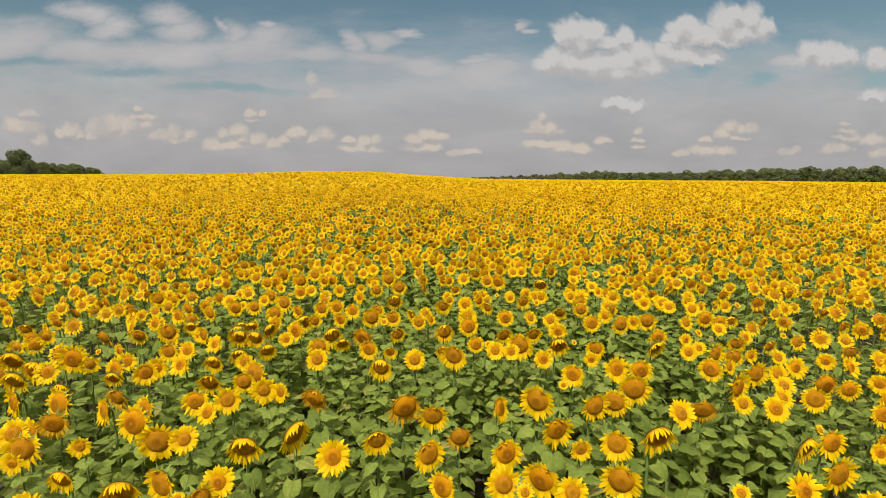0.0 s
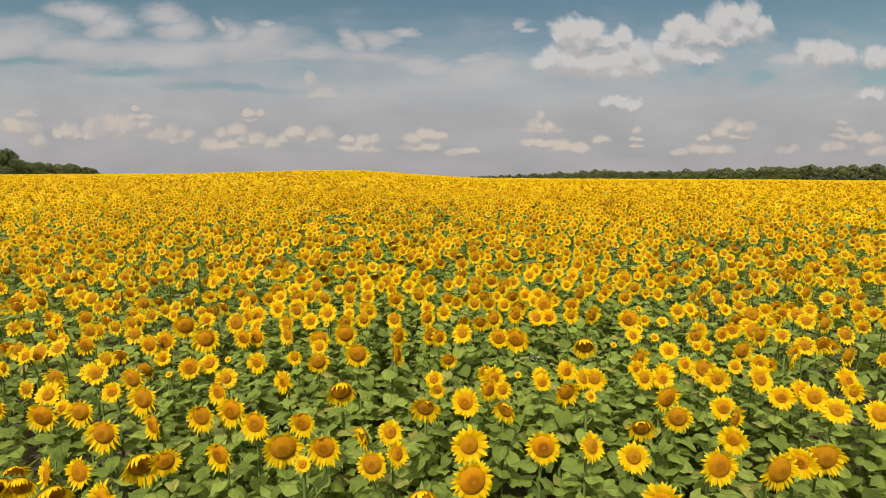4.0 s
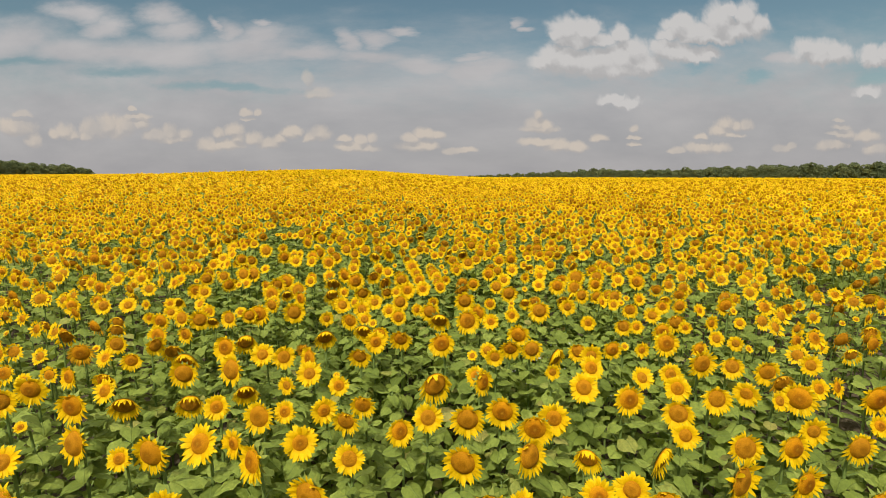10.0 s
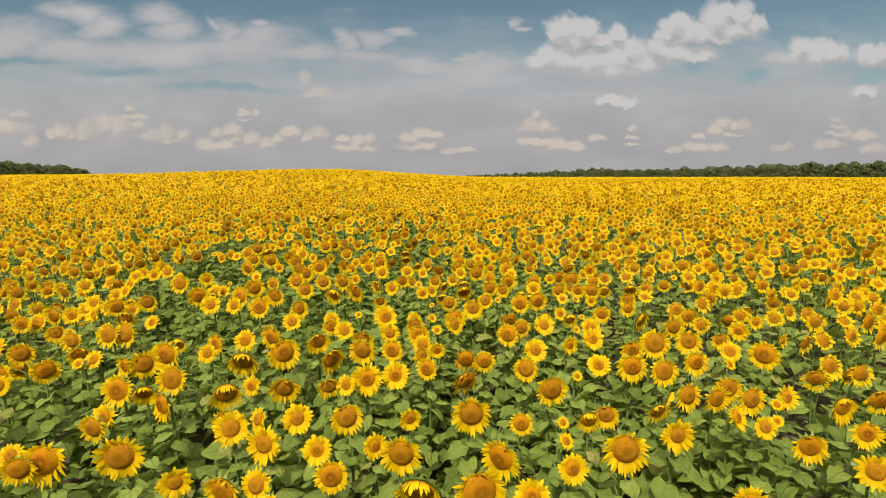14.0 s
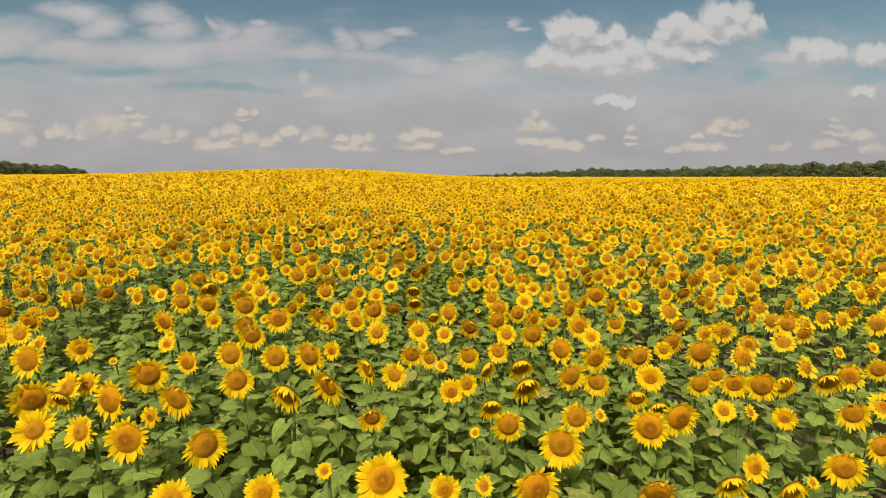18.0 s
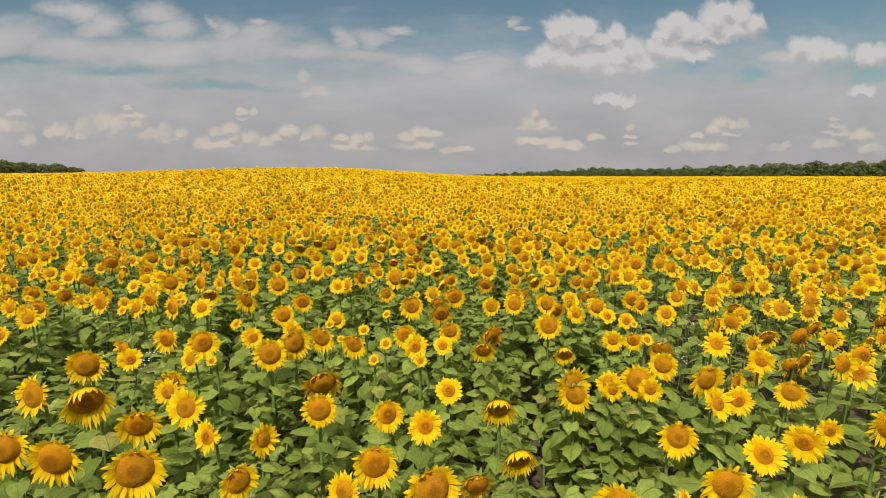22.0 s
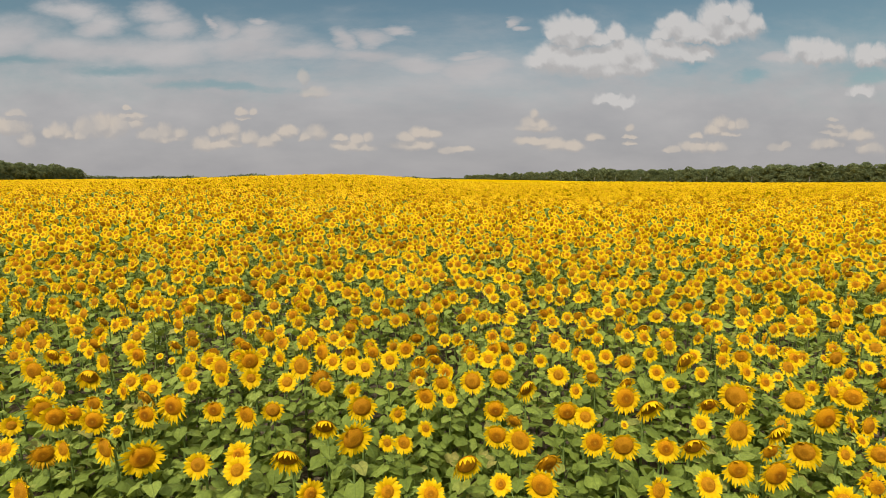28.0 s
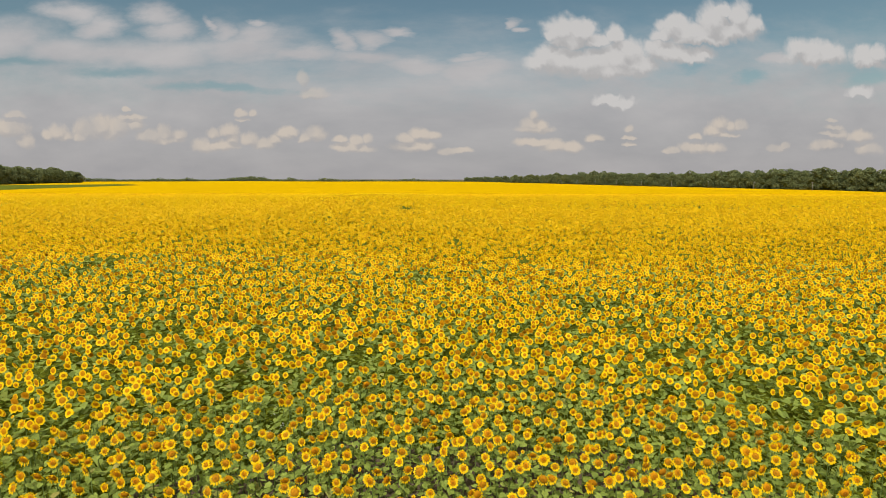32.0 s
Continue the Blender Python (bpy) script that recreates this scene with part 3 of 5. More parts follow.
def sunflower_pieces(seed, detail, kind=None, upright=False):
    """All the pieces of one plant at the origin, facing -y. kind: 0 a young open head, 1 a full head, 2 a nodding old head, 3 a bud, 4 a withering head."""
    rng = random.Random(seed)
    if kind is None:
        kind = rng.choices((0, 1, 2, 3, 4), (0.29, 0.42, 0.21, 0.02, 0.06))[0]
    tall = rng.gauss(1.60, 0.055) - (0.04 if kind in (2, 4) else 0)
    azimuth = radians(-90 + rng.gauss(0, 16))
    hang = 5 if upright else 0
    tilt = radians({0: rng.gauss(19, 9), 1: rng.gauss(9, 10), 2: rng.gauss(-12, 6), 3: 40, 4: rng.gauss(-14, 5)}[kind] - hang)
    radius = {0: rng.uniform(0.086, 0.108), 1: rng.uniform(0.098, 0.122), 2: rng.uniform(0.098, 0.120), 3: 0.04, 4: rng.uniform(0.098, 0.112)}[kind]
    disc_r = radius * {0: rng.uniform(0.44, 0.52), 1: rng.uniform(0.54, 0.63), 2: rng.uniform(0.57, 0.65), 3: 0.5, 4: rng.uniform(0.70, 0.78)}[kind]
    droop = {0: rng.uniform(0.0, 0.15), 1: rng.uniform(0.15, 0.5), 2: rng.uniform(0.5, 0.95), 3: 0.0, 4: rng.uniform(0.5, 0.9)}[kind]
    lean = Vector((rng.gauss(0, 0.03), rng.gauss(0, 0.03), 0))
    n = Vector((math.cos(azimuth) * math.cos(tilt), math.sin(azimuth) * math.cos(tilt), math.sin(tilt)))
    flat_out = Vector((math.cos(azimuth), math.sin(azimuth), 0))
    if upright:
        tall, lean, flat_out = 1.60, Vector((0, 0, 0)), Vector((0, -1, 0))
    centre = lean + flat_out * 0.07 + Vector((0, 0, tall))
    neck = centre - n * disc_r * 0.5
    stem = Piece()
    path = [Vector((0, 0, -0.50)), lean * 0.4 + Vector((0, 0, tall * 0.5)), lean * 0.85 + Vector((0, 0, tall - 0.16)), lean + flat_out * 0.012 + Vector((0, 0, tall - 0.04 + (0.05 if kind in (2, 4) else 0))), neck]
    if detail == 2:
        tube(stem, path, [0.014, 0.012, 0.009, 0.0075, 0.011], 6, M_STEM)
    elif detail == 1:
        tube(stem, [path[1], path[2], path[4]], [0.012, 0.009, 0.008], 3, M_STEM)
    leaves = []
    count = {2: 20, 1: 9, 0: 4}[detail]
    turn = rng.uniform(0, 6.28)
    for k in range(count):
        s = k / (count - 1)
        z = tall * ((0.36 if detail == 2 else 0.48) + (0.52 if detail == 2 else 0.40) * s ** 0.75)
        size = (0.19 - 0.055 * s) * rng.uniform(0.85, 1.2) * {2: 0.76, 1: 0.90, 0: 1.22}[detail]
        leaves.append(leaf_piece(rng, lean * 0.7 * s + Vector((0, 0, z)), turn + k * 2.4 + rng.uniform(-0.4, 0.4), size, radians(rng.uniform(15, 55)), radians(rng.uniform(-8, 46)), detail))
    disc, petals, bracts = head_pieces(rng, centre, azimuth, tilt, radius, disc_r, droop, detail, kind == 4)
    return stem, leaves, disc, petals, bracts


# ---- where the plants stand ----
GAP = 0.305   # mean distance between plants
BARE = [  # thin or stunted patches: x, y, half width, half depth
    (11.5, 17.0, 2.6, 0.9), (7.0, 14.6, 1.5, 0.7),
    (-33.4, 98.3, 2.1, 5.0), (-12.3, 92.2, 3.9, 5.0), (-5.7, 85.4, 1.8, 5.0), (-19.4, 49.9, 1.8, 1.4), (-13.8, 51.3, 0.6, 0.7), (-0.6, 59.1, 0.6, 1.9),
    (2.8, 52.7, 0.7, 1.7), (-3.1, 47.9, 0.7, 1.5), (4.0, 42.9, 1.2, 1.0), (4.2, 40.9, 0.9, 1.0), (-6.0, 42.1, 0.8, 0.6), (-4.3, 37.6, 0.7, 1.1),
    (-3.6, 36.6, 0.6, 0.5), (4.6, 38.1, 1.0, 0.6), (5.2, 35.6, 0.8, 0.6), (5.9, 34.7, 0.8, 0.5), (7.8, 41.7, 0.8, 0.5), (7.9, 39.5, 0.9, 0.4),
    (-6.9, 34.4, 0.2, 1.1), (-7.2, 36.0, 0.3, 1.0), (-5.6, 34.5, 0.6, 0.6), (-3.0, 33.0, 0.5, 0.2), (-9.2, 37.4, 0.4, 0.8), (-11.3, 39.6, 1.0, 0.5),
    (-19.3, 48.0, 1.1, 1.1), (-19.6, 45.0, 1.0, 0.6), (-17.0, 41.3, 0.6, 0.4), (-12.2, 36.7, 0.7, 0.2), (6.7, 34.1, 0.6, 0.4), (2.6, 33.7, 0.5, 0.4),
]


def reach(x, y):
    """Distance from the line of flight, in plan."""
    cx = np.interp(y, [0, 4.5, 7.3, 10.2, 13.0, 15.9, 18.4, 21, 24], [0, 0.18, 0.49, 0.58, 0.31, -0.31, -1.1, -1.5, -2.2])
    dy = np.maximum(np.maximum(0 - y, y - 23.0), 0)
    return np.hypot(x - cx, dy)


def stand(x0, x1, y0, y1, spread, seed):
    """Plants over a rectangle in jittered, staggered rows: x, y, size."""
    r = np.random.RandomState(seed)
    g = GAP * spread
    xs, ys = np.arange(x0, x1, g), np.arange(y0, y1, g)
    X, Y = np.meshgrid(xs, ys)
    X = X + (np.arange(len(ys)) % 2)[:, None] * g * 0.5 + 0.16 * g * np.sin(Y * 0.9 + X * 0.3)
    X, Y = X.ravel() + r.normal(0, 0.22 * g, X.size), Y.ravel() + r.normal(0, 0.22 * g, X.size)
    S = np.clip(r.normal(1.0, 0.028, X.size), 0.92, 1.07)
    luck = r.uniform(0, 1, X.size)
    keep = luck < 0.97
    thin = np.zeros(X.size)
    for bx, by, a, b in BARE:
        thin = np.maximum(thin, 1.3 - np.hypot((X - bx) / a, (Y - by) / b) * (1 + 0.35 * np.sin(X * 5 + Y * 3)))
    wild = np.sin(X * 0.9 + 1.3 * np.sin(Y * 0.37)) * np.sin(Y * 0.71 + 1.7 * np.sin(X * 0.23 + 2)) + 0.5 * np.sin(X * 2.3 + Y * 1.1)
    thin = np.maximum(thin, (wild - 1.2) * 1.2)
    low = (r.uniform(0, 1, X.size) < np.clip(thin, 0, 0.85)) | (luck > 0.97 - 0.06 * ease(9.0, 4.0, reach(X, Y)) - 0.20 * ease(3.2, 1.3, reach(X, Y)))
    S = np.where(low, S * 0.84, S)
    return X[keep], Y[keep], S[keep], low[keep]


def in_view(x, y, spread=1.02, margin=3.0):
    """The wedge ahead of the start of the flight, cut to the camera's view."""
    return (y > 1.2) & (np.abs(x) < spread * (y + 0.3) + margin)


def sow(name, templates, X, Y, S, seed, label, spin=0.3, lift=0.0):
    """All plants of one stretch joined in one mesh."""
    r = np.random.RandomState(seed)
    pick = r.randint(0, len(templates), len(X))
    Z = land(X, Y) + lift
    V, L, N, M, U, off = [], [], [], [], [], 0
    for i, (v, loops, sizes, mats, uvs) in enumerate(templates):
        w = np.nonzero(pick == i)[0]
        if not len(w):
            continue
        a = r.uniform(-spin, spin, len(w))
        c, s = np.cos(a), np.sin(a)
        k = S[w][:, None]
        x = (v[None, :, 0] * c[:, None] - v[None, :, 1] * s[:, None]) * k + X[w][:, None]
        y = (v[None, :, 0] * s[:, None] + v[None, :, 1] * c[:, None]) * k + Y[w][:, None]
        z = v[None, :, 2] * k + Z[w][:, None]
        V.append(np.stack([x, y, z], -1).reshape(-1, 3))
        L.append((loops[None, :] + off + (np.arange(len(w)) * len(v))[:, None]).ravel())
        N.append(np.tile(sizes, len(w))), M.append(np.tile(mats, len(w))), U.append(np.tile(uvs, (len(w), 1)))
        off += len(w) * len(v)
    ob = mesh_object(name, np.concatenate(V), np.concatenate(L), np.concatenate(N), MATS, np.concatenate(M), np.concatenate(U))
    return tagged(ob, label, "sunflowers", kind="stuff")


def templates(detail, count, seed, bloom=True):
    out = []
    for k in range(count):
        stem, leaves, disc, petals, bracts = sunflower_pieces(seed + k, detail)
        out.append(joined([q for q in ((stem, *leaves, disc, petals, bracts) if bloom else leaves) if q.v]).arrays())
    return out


X, Y, S, LOW_ = stand(-94, 94, 1.0, 92.0, 1.0, 11)
D = reach(X, Y)
V_ = in_view(X, Y) & ~LOW_
NEAR = V_ & (D < 3.3)
MID = V_ & (D >= 3.3) & (D < 13.6)
FAR = V_ & (D >= 13.6) & (Y < 52)
UPPER = V_ & (Y >= 52) & (Y < 68) & (D >= 13.6)
CREST = V_ & (Y >= 68)
X3, Y3, S3, LOW3 = stand(-28, 28, -11.0, 28.0, 1.0, 13)
ROUND = ~in_view(X3, Y3) & ~LOW3

BUDLESS = in_view(X, Y) & LOW_ & (Y < 52) & (D >= 2.4)
sow("sunflower_leaves", templates(1, 16, 400, False), X[BUDLESS], Y[BUDLESS], S[BUDLESS], 7, "stunted green plants without flowers in thin patches", 3.1)
sow("sunflowers_far", templates(0, 30, 500), X[FAR], Y[FAR], S[FAR], 3, "far sunflowers merging into a yellow carpet")


def far_templates(count, seed, wide=1.0, petals=5, seeds=3, leaves=0):
    """A head as a small disc of petals with the seed disc before it."""
    out = []
    for k in range(count):
        rng = random.Random(seed + k)
        p = Piece()
        tilt, az, R = radians(rng.gauss(4, 16)), radians(-90 + rng.gauss(0, 16)), rng.uniform(0.088, 0.112) * wide
        n = Vector((math.cos(az) * math.cos(tilt), math.sin(az) * math.cos(tilt), math.sin(tilt)))
        a = Vector((-math.sin(az), math.cos(az), 0))
        b = n.cross(a)
        c = Vector((0, 0, 1.55 + rng.gauss(0, 0.08)))
        old = rng.uniform(0.52, 0.70) * (1.08 if seeds > 3 else 1.3)
        for q in range(leaves):
            lp = leaf_piece(rng, (0, 0, 1.1), rng.uniform(0, 6.28), 0.22, 0.4, 0.3, 0)
            p.sheet(lp.v, [(0.5, 0.1)] * len(lp.v), lp.f, M_LEAF)
        p.poly([c + (a * math.cos(w) + b * math.sin(w)) * R * rng.uniform(0.92, 1.05) for w in [2 * math.pi / petals * i for i in range(petals)]], [(0.75, 0)] * petals, M_PETAL)
        p.poly([c + n * 0.02 + (a * math.cos(w) + b * math.sin(w)) * R * old for w in [2 * math.pi / seeds * i + 0.4 for i in range(seeds)]], [(rng.uniform(0.62, 1.0), 0)] * seeds, M_DISC)
        out.append(p.arrays())
    return out


X2, Y2, S2, LOW2 = stand(-250, 250, 91.5, 290.0, 2.7, 12)
k2 = in_view(X2, Y2, 1.0, 4) & (np.random.RandomState(8).uniform(0, 1, X2.size) < 1.05 - 0.85 * ease(130, 290, Y2))
sow("sunflowers_around", far_templates(24, 800, 1.0, 8, 5, 2), X3[ROUND], Y3[ROUND], S3[ROUND], 9, "dense yellow sunflowers in bloom all round the line of flight")
sow("sunflowers_upper", far_templates(24, 600, 1.0, 8, 5), X[UPPER], Y[UPPER], S[UPPER], 5, "sunflower heads close together on the upper slope")
sow("sunflowers_crest", far_templates(24, 650), X[CREST], Y[CREST], S[CREST], 6, "sunflower heads close together up to the crest")
sow("sunflowers_distant", far_templates(24, 700, 2.0), X2[k2], Y2[k2], np.ones(k2.sum()) * 1.0, 4, "distant sunflower heads behind the crest")

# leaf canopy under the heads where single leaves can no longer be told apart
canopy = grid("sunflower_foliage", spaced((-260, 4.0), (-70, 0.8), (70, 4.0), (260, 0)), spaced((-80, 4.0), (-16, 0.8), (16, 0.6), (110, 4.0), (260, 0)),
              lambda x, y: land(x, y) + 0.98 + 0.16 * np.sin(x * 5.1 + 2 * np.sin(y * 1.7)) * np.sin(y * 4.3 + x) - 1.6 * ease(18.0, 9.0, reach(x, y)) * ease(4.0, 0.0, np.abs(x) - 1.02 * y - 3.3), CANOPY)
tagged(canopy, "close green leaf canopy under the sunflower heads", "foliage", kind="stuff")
far_bloom = grid("far_sunflower_field", spaced((-1500, 25), (-300, 6), (300, 6), (1500, 0)), spaced((112, 4.0), (330, 8), (480, 20), (900, 40), (1400, 0)),
                 lambda x, y: land(x, y) + 1.42 * ease(120, 200, y) + 0.06 * np.sin(x * 3.1) * np.sin(y * 2.3), BLOOM)
tagged(far_bloom, "far yellow part of the sunflower field", "sunflowers", kind="stuff")

# ---- the sunflowers next to the line of flight, plant by plant ----
def part(name, piece, mat_list, parent, label=""):
    v, loops, sizes, mats, uvs = piece.arrays()
    used = sorted(set(mats.tolist()))
    ob = mesh_object(name, v, loops, sizes, [mat_list[i] for i in used], [used.index(i) for i in mats.tolist()], uvs, parent=parent)
    if label:
        ob["label"] = label
    return ob


KINDS = {0: (0.097, "open yellow sunflower with a small brown disc on a leafy stem"), 1: (0.110, "full yellow sunflower with a broad orange-brown disc, leaning forward"),
         2: (0.109, "nodding old sunflower with drooping petals over a heavy disc"), 3: (0.04, "small green sunflower bud just opening"),
         4: (0.105, "withering sunflower with curled ochre petals over a heavy seed disc")}


def sunflower(seed, kind):
    """One plant as a thing: a stem, its leaves, and a head with its petals and bracts."""
    base = new("sunflower")
    stem, leaves, disc, petals, bracts = sunflower_pieces(seed, 2, kind, True)
    part("stem", stem, MATS, base, "hairy pale green stem")
    for q in leaves:
        part("leaf", q, MATS, base)
    head = part("flower_head", disc, MATS, base, "domed orange-brown seed disc")
    part("corolla", petals, MATS, head, "bright yellow ray petals")
    part("calyx", bracts, MATS, head, "ring of green bracts behind the head")
    return tagged(base, KINDS[kind][1], "sunflower", "sunflowers by the line of flight")


FIRST, SPOTS = {}, []
OWN = 250   # plants nearest to the line that stand as things of their own
plant_rng = random.Random(5)


def bed(young=(), full=(), nodding=(), buds=(), withered=()):
    """Plants by place and head radius."""
    for kind, spots in enumerate((young, full, nodding, buds, withered)):
        SPOTS.extend((x, y, radius, kind) for x, y, radius in spots)


def plant(x, y, radius, kind):
    """One plant as a thing of its own: one of a few forms, turned and sized, its head at the height of the crop."""
    form = plant_rng.randrange(3 if kind > 2 else 9)
    s = min(max(1.07 * radius / KINDS[kind][0], 0.80), 1.30)
    m = pose(x, y, float(land(x, y)) + 1.60 * (1 - s), 0, 0, plant_rng.gauss(0, 12))
    if (kind, form) not in FIRST:
        ob = FIRST[kind, form] = sunflower(2000 + kind * 50 + form, kind)
        ob.matrix_basis = m @ Matrix.Scale(s, 4)
    else:
        ob = copy_thing(FIRST[kind, form], m)
        ob.scale = (s, s, s)


bed(young=[(0.73, 2.60, 0.09), (2.05, 2.63, 0.10), (-1.28, 2.68, 0.09), (0.34, 2.69, 0.11), (-2.62, 2.85, 0.07), (-0.71, 2.96, 0.11), (2.82, 3.00, 0.07), (-2.36, 3.04, 0.07), (0.91, 3.04, 0.08), (-1.73, 3.15, 0.09), (-2.94, 3.22, 0.10)],
    full=[(0.04, 2.64, 0.10), (-1.59, 2.69, 0.13), (1.05, 2.72, 0.11), (0.60, 2.73, 0.11), (2.37, 2.79, 0.11), (-0.08, 2.99, 0.11), (0.43, 3.00, 0.11), (-2.71, 3.03, 0.11), (1.15, 3.12, 0.11), (-1.88, 3.14, 0.12), (2.59, 3.14, 0.10)],
    nodding=[(-1.82, 2.60, 0.12), (-2.20, 2.70, 0.08), (-1.31, 3.08, 0.12), (2.37, 3.09, 0.11), (-0.44, 3.16, 0.11), (1.45, 3.23, 0.13), (-1.04, 3.25, 0.12)],
    buds=[(1.69, 2.62, 0.06), (0.47, 2.62, 0.05)],
    withered=[(0.12, 3.19, 0.08)])
bed(young=[(-1.74, 3.52, 0.08), (1.76, 3.56, 0.13), (2.56, 3.62, 0.09), (2.35, 3.69, 0.07), (-1.69, 3.75, 0.10), (-1.32, 3.89, 0.09), (-1.48, 3.94, 0.12), (2.92, 4.05, 0.09), (3.78, 4.09, 0.09)],
    full=[(0.79, 3.32, 0.13), (-2.22, 3.39, 0.12), (-0.06, 3.51, 0.12), (3.30, 3.53, 0.09), (-2.52, 3.57, 0.11), (-2.23, 3.59, 0.10), (0.42, 3.63, 0.11), (1.16, 3.67, 0.11), (-2.96, 3.68, 0.12), (-3.30, 3.71, 0.13), (-1.93, 3.72, 0.10), (1.38, 3.74, 0.12), (0.77, 3.77, 0.13), (2.99, 3.79, 0.10), (3.41, 3.98, 0.10), (1.62, 4.00, 0.13), (2.47, 4.04, 0.13)],
    nodding=[(-3.11, 3.92, 0.10), (-1.99, 4.09, 0.11)],
    buds=[(1.01, 4.05, 0.04)],
    withered=[(1.99, 3.60, 0.09), (-0.31, 3.66, 0.12), (-1.01, 3.81, 0.12)])
bed(young=[(3.02, 4.31, 0.10), (-2.62, 4.42, 0.11), (1.62, 4.43, 0.12), (2.68, 4.46, 0.06), (3.28, 4.47, 0.10), (3.81, 4.48, 0.10), (-1.86, 4.54, 0.08), (3.71, 4.62, 0.09), (4.21, 4.62, 0.10), (-0.27, 4.64, 0.11), (1.43, 4.64, 0.08), (-1.23, 4.64, 0.13), (0.97, 4.65, 0.09), (3.07, 4.76, 0.08)],
    full=[(-1.71, 4.09, 0.09), (1.18, 4.29, 0.11), (-1.68, 4.29, 0.12), (2.84, 4.31, 0.11), (-2.93, 4.35, 0.13), (1.82, 4.39, 0.11), (2.50, 4.41, 0.10), (-3.54, 4.64, 0.14), (0.12, 4.76, 0.13), (2.73, 4.82, 0.11)],
    nodding=[(-3.70, 4.13, 0.12), (-2.89, 4.16, 0.07), (-3.66, 4.35, 0.13), (-0.60, 4.45, 0.11), (-2.15, 4.55, 0.11), (-4.13, 4.60, 0.14), (-2.00, 4.74, 0.11), (-0.52, 4.83, 0.07)])
bed(young=[(2.49, 4.84, 0.08), (0.70, 4.84, 0.08), (-2.57, 4.87, 0.11), (0.55, 4.88, 0.09), (2.66, 4.97, 0.08), (-1.70, 5.20, 0.08), (2.63, 5.22, 0.07)],
    full=[(-2.77, 4.83, 0.11), (-0.75, 4.94, 0.12), (1.60, 4.97, 0.11), (-1.27, 4.98, 0.11), (0.34, 5.07, 0.10), (0.82, 5.07, 0.14), (2.38, 5.34, 0.11), (-2.64, 5.37, 0.11), (0.65, 5.37, 0.10), (1.00, 5.41, 0.10)],
    nodding=[(0.01, 4.86, 0.09), (-1.80, 4.88, 0.10), (2.20, 5.00, 0.11), (1.21, 5.07, 0.12), (-1.07, 5.08, 0.09), (-2.04, 5.28, 0.11), (-2.25, 5.31, 0.11), (-1.21, 5.37, 0.12), (-0.50, 5.41, 0.10), (-2.34, 5.46, 0.11)],
    buds=[(1.07, 4.84, 0.03), (0.46, 5.07, 0.04), (1.41, 5.12, 0.03), (2.90, 5.49, 0.06)],
    withered=[(-0.84, 5.29, 0.12)])
bed(young=[(1.32, 5.54, 0.12), (3.22, 5.61, 0.09), (2.97, 5.87, 0.09), (2.35, 5.89, 0.10), (1.33, 5.94, 0.09), (-0.18, 5.96, 0.08), (1.09, 6.06, 0.09), (0.34, 6.09, 0.12), (2.09, 6.15, 0.10)],
    full=[(-1.65, 5.52, 0.12), (0.28, 5.72, 0.14), (-2.00, 5.78, 0.09), (2.12, 5.82, 0.13), (1.79, 5.85, 0.11), (-0.29, 5.86, 0.10), (-1.57, 5.88, 0.06), (3.39, 5.89, 0.10), (2.53, 5.94, 0.11), (-1.25, 5.98, 0.11), (-0.90, 6.06, 0.12), (-0.64, 6.06, 0.12), (0.79, 6.07, 0.12), (3.29, 6.07, 0.12), (-3.34, 6.11, 0.11)],
    nodding=[(0.02, 5.51, 0.11), (-2.01, 5.55, 0.10), (-2.95, 5.65, 0.09), (-2.37, 5.65, 0.10), (-2.26, 5.65, 0.09), (-1.67, 5.87, 0.11), (-0.38, 6.19, 0.10)],
    buds=[(-0.73, 5.88, 0.06)])
bed(young=[(-0.22, 6.23, 0.08), (3.35, 6.49, 0.10), (-2.71, 6.58, 0.07), (2.26, 6.59, 0.09), (3.52, 6.59, 0.08), (3.85, 6.63, 0.09), (0.32, 6.70, 0.11), (2.83, 6.77, 0.09), (3.08, 6.77, 0.10), (-2.99, 6.83, 0.11)],
    full=[(-2.97, 6.23, 0.11), (-2.15, 6.23, 0.11), (-1.87, 6.35, 0.11), (-1.20, 6.36, 0.11), (-0.86, 6.38, 0.11), (2.23, 6.42, 0.09), (-3.36, 6.42, 0.10), (1.85, 6.45, 0.11), (-2.76, 6.48, 0.11), (-1.62, 6.48, 0.12), (-2.53, 6.53, 0.10), (-1.41, 6.56, 0.11), (-3.21, 6.58, 0.10), (0.01, 6.60, 0.11), (-3.79, 6.76, 0.08), (-2.18, 6.76, 0.12), (1.89, 6.77, 0.11)],
    nodding=[(1.54, 6.30, 0.10), (0.60, 6.56, 0.10)],
    buds=[(4.04, 6.70, 0.06), (3.78, 6.77, 0.04), (1.31, 6.80, 0.06)])
